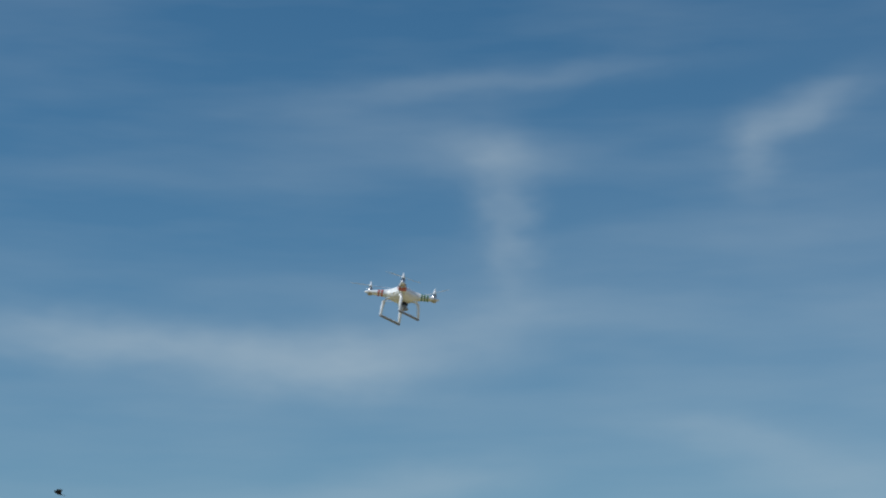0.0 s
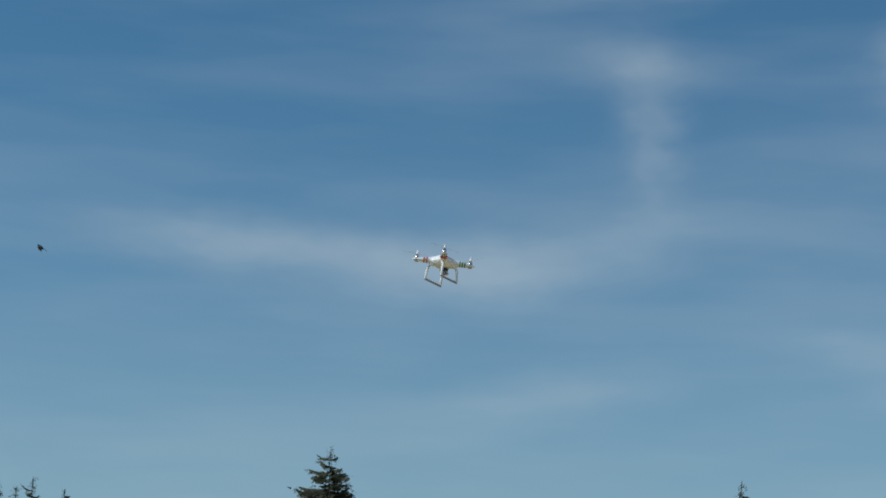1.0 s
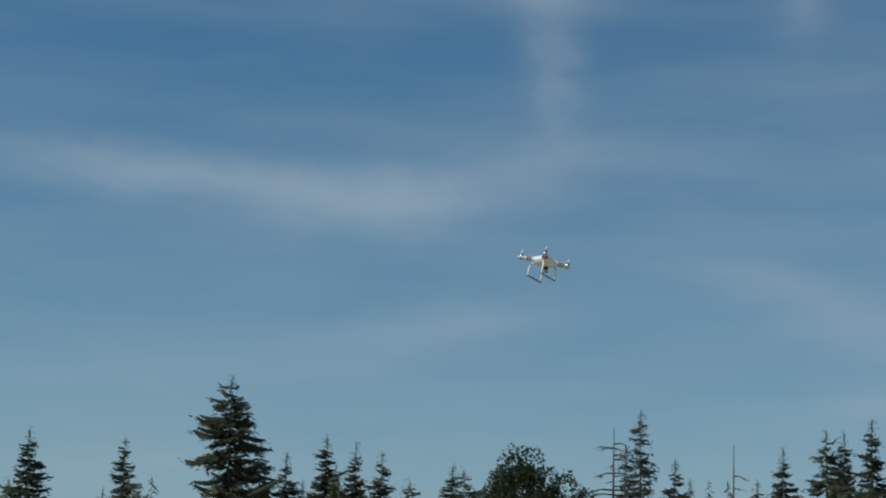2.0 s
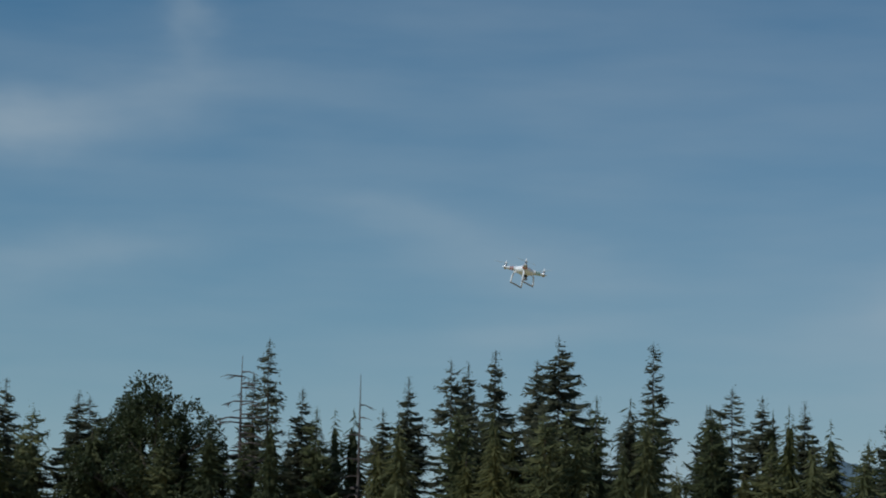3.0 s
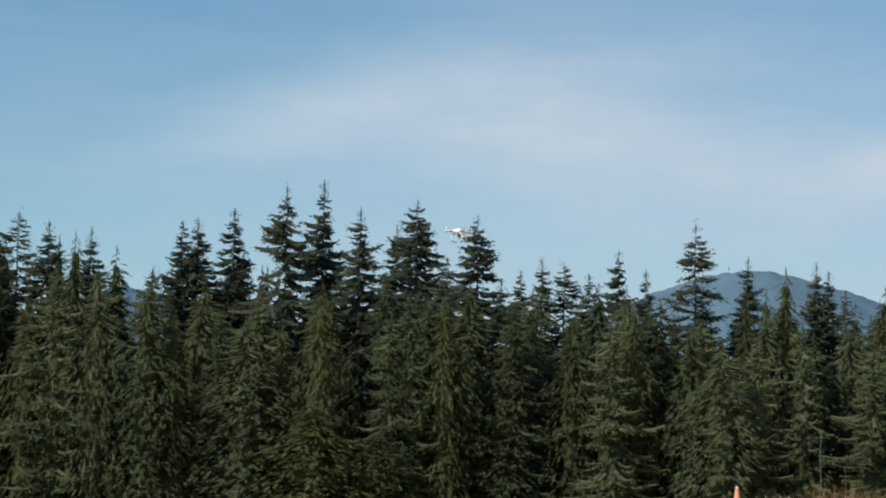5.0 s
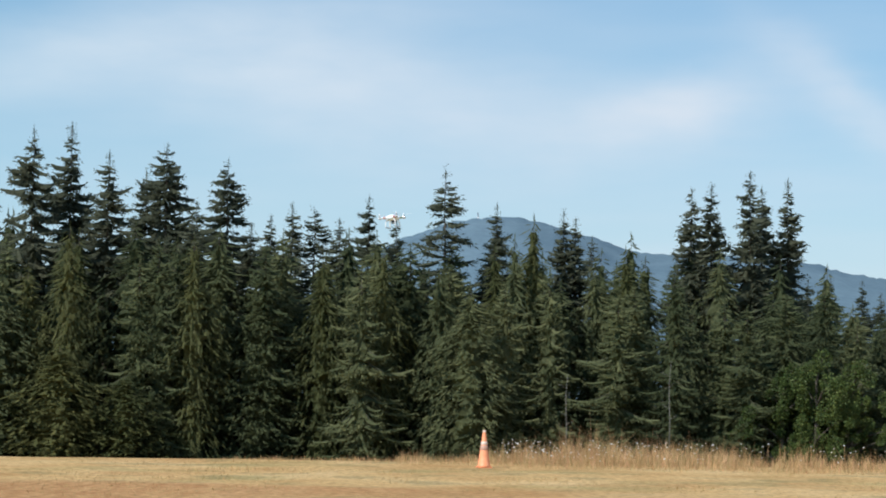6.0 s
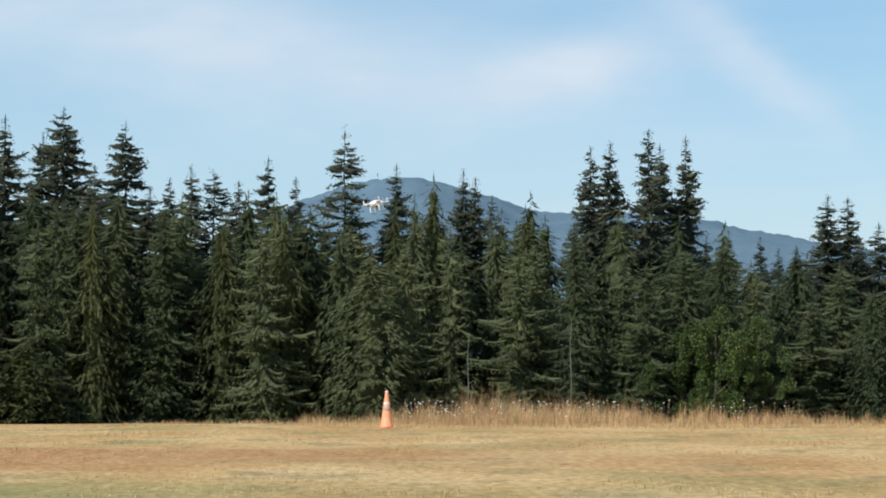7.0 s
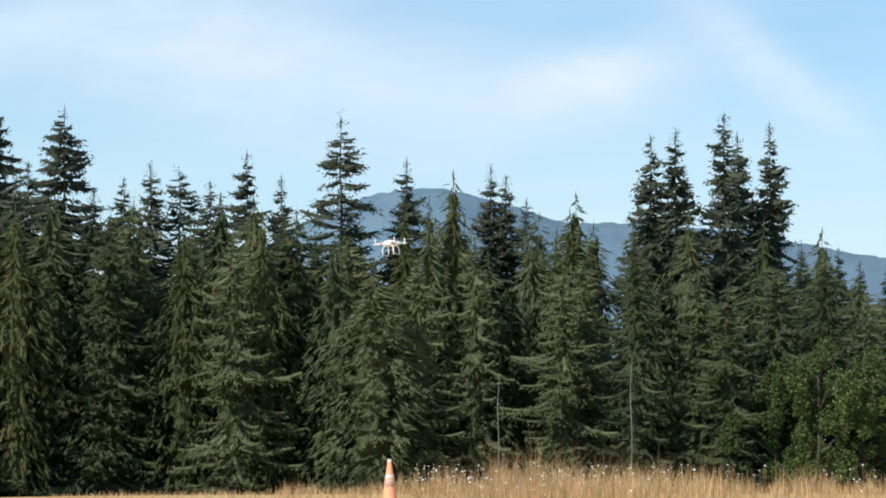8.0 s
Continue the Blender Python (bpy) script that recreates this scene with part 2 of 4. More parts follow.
    col = mixed(math_node(nt, "MULTIPLY", zone(33, 42, 3.0), leftward), col, earth)
    col = mixed(math_node(nt, "MULTIPLY", zone(-200, 31, 2.5), math_node(nt, "MULTIPLY", leftward, 0.9)), col, green)
    grain = ramp(tex(7, (1, 0.4, 1), 7), [(0.3, (0.70, 0.68, 0.63)), (0.7, (1.18, 1.18, 1.18))])
    one = nt.nodes.new("ShaderNodeValue")
    one.outputs[0].default_value = 1.0
    col = mixed(one.outputs[0], col, grain, "MULTIPLY")
    # brown litter under the forest, its dark tone also painting the shade there
    dist = nt.nodes.new("ShaderNodeVectorMath")
    dist.operation = "LENGTH"
    nt.links.new(coord.outputs["Object"], dist.inputs[0])
    wood = math_node(nt, "MULTIPLY_ADD", dist.outputs["Value"], 0.33, -20.2, clamp=True)
    litter_shade = ramp(tex(1.2, (1, 1, 1)), [(0.3, (0.05, 0.042, 0.022)), (0.7, (0.10, 0.085, 0.045))])
    col = mixed(wood, col, litter_shade)
    nt.links.new(col, b.inputs["Base Color"])
    bp = nt.nodes.new("ShaderNodeBump")
    bp.inputs["Strength"].default_value, bp.inputs["Distance"].default_value = 0.7, 0.05
    nt.links.new(tex(9, (1, 1, 1), 6), bp.inputs["Height"])
    nt.links.new(bp.outputs[0], b.inputs["Normal"])
    return m


M_GROUND = ground_material()


# ---- building blocks ----
def mesh_of(name, verts, faces, mats, index=None, smooth=False):
    me = bpy.data.meshes.new(name)
    me.from_pydata(verts, [], faces)
    for m in mats:
        me.materials.append(m)
    if index is not None:
        me.polygons.foreach_set("material_index", index)
    if smooth:
        me.polygons.foreach_set("use_smooth", [True] * len(me.polygons))
    me.update()
    return me


def part(name, bm, mat, parent, label="", smooth=True):
    """Links a bmesh as one mesh object under a thing or a part."""
    me = bpy.data.meshes.new(name)
    bmesh.ops.recalc_face_normals(bm, faces=bm.faces[:])
    bm.to_mesh(me)
    bm.free()
    me.materials.append(mat)
    if smooth:
        me.polygons.foreach_set("use_smooth", [True] * len(me.polygons))
    ob = new(name, me)
    ob.parent = parent
    return tagged(ob, label)


def tube(bm, points, radii, sides=8, squash=1.0):
    """A closed tube along the points."""
    rings = []
    pts = [Vector(p) for p in points]
    for i, p in enumerate(pts):
        d = (pts[min(i + 1, len(pts) - 1)] - pts[max(i - 1, 0)]).normalized()
        side = d.cross(Vector((0, 0, 1)) if abs(d.z) < 0.9 else Vector((0, 1, 0))).normalized()
        up = side.cross(d)
        rings.append([bm.verts.new(p + radii[i] * (side * math.cos(a) + up * math.sin(a) * squash)) for a in np.linspace(0, 2 * math.pi, sides, endpoint=False)])
    for r, q in zip(rings, rings[1:]):
        for k in range(sides):
            bm.faces.new((r[k], r[(k + 1) % sides], q[(k + 1) % sides], q[k]))
    bm.faces.new(rings[0][::-1])
    bm.faces.new(rings[-1])


def lathe(bm, profile, sides=24):
    """A turned body from (radius, height) pairs."""
    rings = [[bm.verts.new((r * math.cos(a), r * math.sin(a), z)) for a in np.linspace(0, 2 * math.pi, sides, endpoint=False)] for r, z in profile]
    for r, q in zip(rings, rings[1:]):
        for k in range(sides):
            bm.faces.new((r[k], r[(k + 1) % sides], q[(k + 1) % sides], q[k]))
    bm.faces.new(rings[0][::-1])
    bm.faces.new(rings[-1])


# ---- ground and hills ----
def fall(r):
    """Height of the ground at r metres from the watcher: level field, then a gentle slope down to the forest edge."""
    q = np.clip((r - 59) / 9, 0, 1)
    return -0.4 * q * q * (3 - 2 * q)


def make_ground():
    radii = np.concatenate([np.linspace(0.5, 20, 14), np.linspace(22, 100, 79), np.geomspace(110, 4500, 24)])
    turns = 288
    verts, faces = [(0, 0, 0)], []
    for r in radii:
        for k in range(turns):
            a = 2 * math.pi * k / turns
            x, y = r * math.sin(a), r * math.cos(a)
            lump = 0.035 * noise.noise((x * 0.21, y * 0.21, 3)) + 0.015 * noise.noise((x * 0.9, y * 0.9, 7)) if r < 200 else 0
            verts.append((x, y, float(fall(r)) + lump))
    for k in range(turns):
        faces.append((0, 1 + (k + 1) % turns, 1 + k))
    for i in range(len(radii) - 1):
        for k in range(turns):
            a, b = 1 + i * turns + k, 1 + i * turns + (k + 1) % turns
            faces.append((a, b, b + turns, a + turns))
    ob = new("ground", mesh_of("ground", verts, faces, [M_GROUND], smooth=True))
    tagged(ob, "dry straw-coloured mown field with worn brown and greenish patches", "ground", kind="structure")


make_ground()


def make_hill(name, label, bumps, distance, depth, az0, az1):
    """A wooded ridge: bumps are (azimuth, elevation of the crest) in degrees, fitted to the camera's view; it is a
    mound with a back slope.
    """
    azs = np.linspace(az0, az1, 260)
    crest = np.interp(azs, [b[0] for b in bumps], [b[1] for b in bumps])
    rows = np.linspace(0, 1, 24)
    verts, faces = [], []
    for v in rows:
        for a, e in zip(azs, crest):
            r = distance + depth * (v - 0.5)
            top = distance * math.tan(radians(e)) + 8
            shape = math.sin(math.pi * min(v / 1.0, 1)) ** 0.8
            x, y = r * math.sin(radians(a)), r * math.cos(radians(a))
            z = -6 + top * shape * (1 + 0.05 * noise.noise((x * 0.004, y * 0.004, 1))) + 5 * shape * noise.noise((x * 0.025, y * 0.025, 5)) + 3 * shape * noise.noise((x * 0.11, y * 0.11, 9))
            verts.append((x, y, z))
    n = len(azs)
    for i in range(len(rows) - 1):
        for k in range(n - 1):
            faces.append((i * n + k, i * n + k + 1, (i + 1) * n + k + 1, (i + 1) * n + k))
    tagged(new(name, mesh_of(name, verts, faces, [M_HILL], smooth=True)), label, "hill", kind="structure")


make_hill("backdrop_hill", "forested hill behind the tree line, painted in haze blue", [(-9, 0.3), (-6, 2.6), (-3.5, 4.0), (-1.8, 4.45), (-0.56, 4.55), (0.23, 4.36), (1.23, 4.08), (2.5, 3.7), (6.5, 3.5), (7.4, 3.35), (9.2, 2.98), (11.1, 2.6), (16, 1.9), (26, 0.4)], 2600, 1500, -9, 26)
make_hill("backdrop_hill_low", "low forested hill far behind the trees, painted in haze blue", [(-28, 0.4), (-22, 2.4), (-17, 3.95), (-14, 3.3), (-10, 2.2), (-6, 0.4)], 3100, 1400, -28, -6)


# ---- trees ----
def tufts(origin, heading, length, width, rng, fold=0.5):
    """Leaves: kites folded along their midrib. Arrays of n rows; returns vertices and triangles."""
    n = len(origin)
    d = heading / np.linalg.norm(heading, axis=1, keepdims=True)
    side = np.cross(d, rng.normal(size=(n, 3)) * 0.8 + np.array([0, 0, 1.0]))
    side /= np.linalg.norm(side, axis=1, keepdims=True) + 1e-9
    up = np.cross(side, d)
    mid = origin + d * (length * 0.42)[:, None]
    w = width[:, None]
    v = np.stack([origin, origin + d * length[:, None], mid + side * w - up * w * fold, mid - side * w - up * w * fold], 1).reshape(-1, 3)
    faces = (np.arange(n)[:, None, None] * 4 + np.array([[0, 2, 1], [0, 1, 3]])[None]).reshape(-1, 3)
    return v, faces


def sprays(origin, heading, length, width, rng):
    """Fine needle sprays: slim tapering slivers, each turned its own way about its axis."""
    n = len(origin)
    d = heading / np.linalg.norm(heading, axis=1, keepdims=True)
    side = np.cross(d, rng.normal(size=(n, 3)) * 0.8 + np.array([0, 0, 1.0]))
    side *= width[:, None] / (np.linalg.norm(side, axis=1, keepdims=True) + 1e-9)
    v = np.stack([origin - side, origin + side, origin + d * length[:, None]], 1).reshape(-1, 3)
    return v, np.arange(n * 3).reshape(-1, 3)


def trunk_mesh(height, radius, mat, lean=0.0, seed=0):
    bm = bmesh.new()
    rng = random.Random(seed)
    n = 9
    pts = [(lean * (i / n) ** 2 + rng.uniform(-0.03, 0.03), rng.uniform(-0.03, 0.03), -0.3 + (height + 0.3) * i / n) for i in range(n + 1)]
    tube(bm, pts, [radius * (1.25 if i == 0 else 1) * (1 - 0.94 * i / n) for i in range(n + 1)], 7)
    me = bpy.data.meshes.new("trunk")
    bm.to_mesh(me)
    bm.free()
    me.materials.append(mat)
    return me


def conifer(seed, cap=2.1, slope=3.1, power=0.85, start=0.44, gap=0.44, per=9, droop=0.4, sparse=0.0, ragged=0.4, lump=0.5, dense=1.0, tuft=0.21, lift=0.10, hang=0.35, bare=0.25, pad=0.42, heart=0.30, heart_top=0.84, mat=None, height=12.0):
    """Crown and trunk of a conifer: uneven boughs that sag and lift at the tips and carry drooping clumps of needle sprays."""
    rng = np.random.default_rng(seed)
    O, D, L, W = [], [], [], []
    limbs, pads = [], []
    z = start * height
    while z < height - 0.06:
        u = z / height
        env = min(cap, slope * (1 - u) ** power) * min(1, 0.8 + u * 3) + 0.055
        turn = rng.uniform(0, 6.28)
        ring = max(4, min(per, int(4 + env * 7)))
        for k in range(ring):
            a = turn + 6.283 * k / ring + rng.normal() * 0.35
            out, lat = np.array([math.cos(a), math.sin(a), 0]), np.array([-math.sin(a), math.cos(a), 0])
            lobe = noise.noise((out[0] * 1.2 + seed * 3.7, out[1] * 1.2, z * 0.7))
            if rng.random() < sparse - 0.6 * lobe * min(1, sparse * 4):
                continue
            reach = env * max(0.25, 1 + lump * lobe * 1.4) * rng.uniform(1 - ragged, 1 + ragged * 0.6) + 0.02
            z0 = z + rng.normal() * gap * 0.3
            rise = (-0.10 + lift * 1.5 * u * u) + rng.normal() * 0.16

            def along(q):
                return out * reach * q + np.array([0, 0, z0 + reach * ((rise - droop) * q + 0.75 * droop * q * q)])

            if reach > 0.35:
                limbs.append((along(0.0), along(0.55), along(0.92), 0.010 + 0.012 * reach))
            if reach > 0.25:
                # the matted upper side of the bough: a ridged pad that narrows to the tip
                rows = []
                for q in (bare * rng.uniform(0.5, 1.0), 0.48, 0.76, 1.0):
                    w = 0.05 * min(1, reach) if q == 1.0 else pad * min(0.36 * reach, 0.30) * (0.3 + math.sin(math.pi * (0.10 + 0.72 * q))) * rng.uniform(0.55, 1.2)
                    p = along(q)
                    rows.append((p - lat * w - np.array([0, 0, w * rng.uniform(0.3, 0.8)]), p + np.array([0, 0, 0.03]), p + lat * w - np.array([0, 0, w * rng.uniform(0.3, 0.8)])))
                pads.append(rows)
            n = max(2, int(reach / 0.19 * dense))
            for q in np.linspace(bare if reach > 0.45 else 0.12, 0.98, n):
                p = along(q)
                bend = rise - droop + 1.5 * droop * q
                swell = min(0.34 * reach, 0.30) * (0.15 + math.sin(math.pi * (0.12 + 0.80 * q)))
                size = tuft * min(1, 0.30 + reach * 0.9)
                m = 6 if reach > 0.4 else 4
                side = np.clip(rng.normal(size=m), -1.4, 1.4) * swell
                O += list(p + lat * side[:, None] + out * (rng.normal(size=m) * 0.08 * min(1, reach))[:, None] + np.array([0, 0, 1.0]) * (rng.normal(size=m) * 0.05 - 0.25 * np.abs(side))[:, None])
                D += list(out * 0.8 + lat * np.sign(side)[:, None] * 0.6 + rng.normal(size=(m, 3)) * 0.38 + np.array([0, 0, bend * 0.7 - hang]))
                L += list(size * rng.uniform(0.5, 1.15, m))
                W += list(size * rng.uniform(0.12, 0.20, m))
        z += gap * rng.uniform(0.6, 1.35) * (0.22 + 0.78 * min(1, (1 - u) * 3))
    for k in range(5):
        O.append(np.array([0, 0, height - 0.34 + 0.05 * k]))
        D.append(np.array([rng.normal() * 0.12, rng.normal() * 0.12, 1.0]))
        L.append(0.26), W.append(0.026)
    v, f = sprays(np.array(O), np.array(D), np.array(L), np.array(W), rng)
    v, f = v.tolist(), f.tolist()
    for rows in pads:
        b = len(v)
        v += [tuple(p) for row in rows for p in row]
        for i in range(3):
            for k in (0, 1):
                c = b + 3 * i + k
                f += [(c, c + 1, c + 4), (c, c + 4, c + 3)]
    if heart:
        # added ragged tiered cone in needle colour round the stem, closes see-through gaps
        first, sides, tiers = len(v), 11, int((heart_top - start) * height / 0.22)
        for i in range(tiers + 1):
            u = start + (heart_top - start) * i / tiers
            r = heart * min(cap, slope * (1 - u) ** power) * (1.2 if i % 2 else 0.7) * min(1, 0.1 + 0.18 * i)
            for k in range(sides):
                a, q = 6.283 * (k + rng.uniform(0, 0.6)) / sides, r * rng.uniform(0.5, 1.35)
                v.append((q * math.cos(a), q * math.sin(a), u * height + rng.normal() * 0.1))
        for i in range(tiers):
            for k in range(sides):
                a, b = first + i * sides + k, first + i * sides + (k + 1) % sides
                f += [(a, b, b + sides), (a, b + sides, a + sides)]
    outer = len(f)
    for p, q, r, w in limbs:
        b = len(v)
        up = np.array([0, 0, w])
        v += [tuple(p + up), tuple(p - up), tuple(q + up * 0.7), tuple(q - up * 0.7), tuple(r)]
        f += [(b, b + 1, b + 3), (b, b + 3, b + 2), (b + 2, b + 3, b + 4)]
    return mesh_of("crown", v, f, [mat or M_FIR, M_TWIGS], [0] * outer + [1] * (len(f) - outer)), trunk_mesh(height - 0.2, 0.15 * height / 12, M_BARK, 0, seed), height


def dense_conifer(seed, cap=1.5, slope=2.4, power=0.7, lump=0.7, hang=0.5, size=0.27, cover=20, mat=None, height=8.5):
    """Crown and trunk of a conifer clothed to the ground: short drooping twigs of needles all over an uneven column, over a denser core."""
    rng = np.random.default_rng(seed)
    swing, lean = rng.uniform(0, 6.28), rng.uniform(0.05, 0.15)

    def girth(z, a):
        u = z / height
        env = min(cap, slope * max(0.0, 1 - u) ** power) * min(1, 0.75 + u * 4) + 0.06
        lobe = noise.noise((math.cos(a) * 1.5 + seed * 3.7, math.sin(a) * 1.5, z * 0.9)) + 0.5 * noise.noise((math.cos(a) * 3.1, math.sin(a) * 3.1 + seed, z * 2.1))
        return env * max(0.35, 1 + lump * 1.3 * lobe + lean * math.cos(a - swing))

    O, D, L, W, pads = [], [], [], [], []
    z = 0.03 * height
    while z < height - 0.22:
        mean = min(cap, slope * max(0.0, 1 - z / height) ** power) + 0.06
        z += 1.0 / (cover * 6.283 * mean) if mean > 0.12 else 0.012
        a = rng.uniform(0, 6.28)
        r = girth(z, a) * (1.12 - 0.5 * rng.random() ** 1.4)
        out, lat = np.array([math.cos(a), math.sin(a), 0]), np.array([-math.sin(a), math.cos(a), 0])
        twig = size * rng.uniform(0.6, 1.4) * min(1, 0.25 + mean)
        # short twigs on the stout lower crown, whole boughs from the stem on the slim top
        inner = r - 0.6 * twig if mean > 0.9 else 0.15 * r
        root = out * max(0.0, inner) + np.array([0, 0, z + 0.2 * twig])
        tip = out * (r + 0.3 * twig) + lat * rng.normal() * 0.4 * twig + np.array([0, 0, z - (hang * rng.uniform(0.2, 1.7)) * twig])
        way = tip - root
        long = float(np.linalg.norm(way))
        way /= long
        side = np.cross(way, np.array([0, 0, 1.0]))
        side /= np.linalg.norm(side) + 1e-9
        wide = twig * rng.uniform(0.12, 0.24)
        mid = root + way * long * 0.55 - np.array([0, 0, wide * 0.5])
        pads.append((root, mid - side * wide, root + way * long * 0.6 + np.array([0, 0, 0.02]), mid + side * wide, tip))
        m = 6
        q = rng.uniform(0.15, 0.95, m)
        hand = np.where(np.arange(m) % 2 == 0, 1.0, -1.0)
        O += list(root + way * (long * q)[:, None] + side * (hand * wide * 0.5)[:, None])
        D += list(way + side * (hand * rng.uniform(0.2, 0.9, m))[:, None] + rng.normal(size=(m, 3)) * 0.3 + np.array([0, 0, -0.25]))
        L += list(twig * rng.uniform(0.35, 0.7, m))
        W += list(twig * rng.uniform(0.055, 0.10, m))
    for k in range(5):
        O.append(np.array([0, 0, height - 0.34 + 0.05 * k]))
        D.append(np.array([rng.normal() * 0.12, rng.normal() * 0.12, 1.0]))
        L.append(0.26), W.append(0.026)
    v, f = sprays(np.array(O), np.array(D), np.array(L), np.array(W), rng)
    v, f = v.tolist(), f.tolist()
    for quint in pads:
        b = len(v)
        v += [tuple(p) for p in quint]
        f += [(b, b + 1, b + 2), (b, b + 2, b + 3), (b + 1, b + 4, b + 2), (b + 2, b + 4, b + 3)]
    first, sides, tiers = len(v), 12, int(0.9 * height / 0.2)
    for i in range(tiers + 1):
        zc = height * (0.02 + 0.9 * i / tiers)
        for k in range(sides):
            a = 6.283 * (k + rng.uniform(0, 0.6)) / sides
            q = 0.32 * girth(zc, a) * rng.uniform(0.6, 1.25) * (1.15 if i % 2 else 0.8)
            v.append((q * math.cos(a), q * math.sin(a), zc + rng.normal() * 0.06))
    for i in range(tiers):
        for k in range(sides):
            a, b = first + i * sides + k, first + i * sides + (k + 1) % sides
            f += [(a, b, b + sides), (a, b + sides, a + sides)]
    return mesh_of("crown", v, f, [mat or M_FIR]), trunk_mesh(height - 0.2, 0.13 * height / 12, M_BARK, 0, seed), height


def broadleaf(seed, height=12.0, mat=None, low=1.6, clumps=54, leaf=1.0, most=260):
    """A rounded broad-leaved tree: trunk, limbs and many leaf clumps in uneven lobes."""
    rng = np.random.default_rng(seed)
    bm = bmesh.new()
    tube(bm, [(0, 0, -0.3), (0.1, 0, 3), (0, 0.1, 6), (0.1, 0, 9.5)], [0.2, 0.15, 0.1, 0.04], 8)
    O, D, L, W = [], [], [], []
    for i in range(clumps):
        a, u = rng.uniform(0, 6.28), rng.uniform(0.0, 1.0)
        ring = 3.3 * math.sin(math.pi * (0.26 + 0.70 * u)) ** 0.75 * (rng.uniform(0.25, 1.3) + 0.35 * math.sin(2 * a + seed))
        c = np.array([math.cos(a) * ring, math.sin(a) * ring, low + u * (height - low - 0.9)])
        if i % 3 == 0:
            tube(bm, [(0, 0, max(1.2, c[2] - 2.2)), tuple(c * np.array([0.5, 0.5, 1]) - np.array([0, 0, 0.7])), tuple(c)], [0.09, 0.06, 0.02], 5)
        n = int(rng.uniform(0.6, 1.0) * most)
        r = rng.uniform(0.35, 1.05)
        q = rng.normal(size=(n, 3))
        q /= np.linalg.norm(q, axis=1, keepdims=True)
        O += list(c + q * r * (rng.uniform(0.45, 1.0, (n, 1)) ** 0.5) * np.array([0.9, 0.9, 1.1]))
        D += list(q * 0.7 + rng.normal(size=(n, 3)) * 0.5 + np.array([0, 0, -0.35]))
        L += list(leaf * rng.uniform(0.12, 0.28, n))
        W += list(leaf * rng.uniform(0.05, 0.10, n))
    v, f = tufts(np.array(O), np.array(D), np.array(L), np.array(W), rng, 0.3)
    me = bpy.data.meshes.new("trunk")
    bm.to_mesh(me)
    bm.free()
    me.materials.append(M_BARK)
    return mesh_of("crown", v.tolist(), f.tolist(), [mat or M_LEAF]), me, height


def snag(seed, bare=0.5, upto=0.95, gap=0.32, height=12.0, spread=1.0):
    """A dead conifer: a bleached stem and thin bare limbs, each with a few twigs."""
    rng = random.Random(seed)
    limbs = []
    z = height * bare
    while z < height * upto:
        u = z / height
        for k in range(rng.choice((1, 2, 3))):
            bm = bmesh.new()
            a, r = rng.uniform(0, 6.28), spread * min(1.25, (1 - u) * 4.6 + 0.3) * rng.uniform(0.55, 1.1)
            c, s = math.cos(a), math.sin(a)
            drop = rng.uniform(-0.08, 0.22)
            tube(bm, [(0, 0, z), (c * r * 0.5, s * r * 0.5, z + r * 0.03), (c * r, s * r, z - r * drop)], [0.032, 0.022, 0.009], 4)
            for j in range(5):
                q = rng.uniform(0.5, 0.95)
                b = a + rng.choice((-0.8, 0.8))
                zz = z + r * (0.03 - (q - 0.5) * 2 * (0.03 + drop))
                tube(bm, [(c * r * q, s * r * q, zz), (c * r * q + math.cos(b) * 0.35, s * r * q + math.sin(b) * 0.35, zz - 0.10)], [0.014, 0.006], 3)
            me = bpy.data.meshes.new("limb")
            bm.to_mesh(me)
            bm.free()
            me.materials.append(M_DEAD)
            limbs.append(me)
        z += gap * rng.uniform(0.6, 1.4)
    return limbs, trunk_mesh(height, 0.19, M_DEAD, rng.uniform(-0.2, 0.2), seed), height


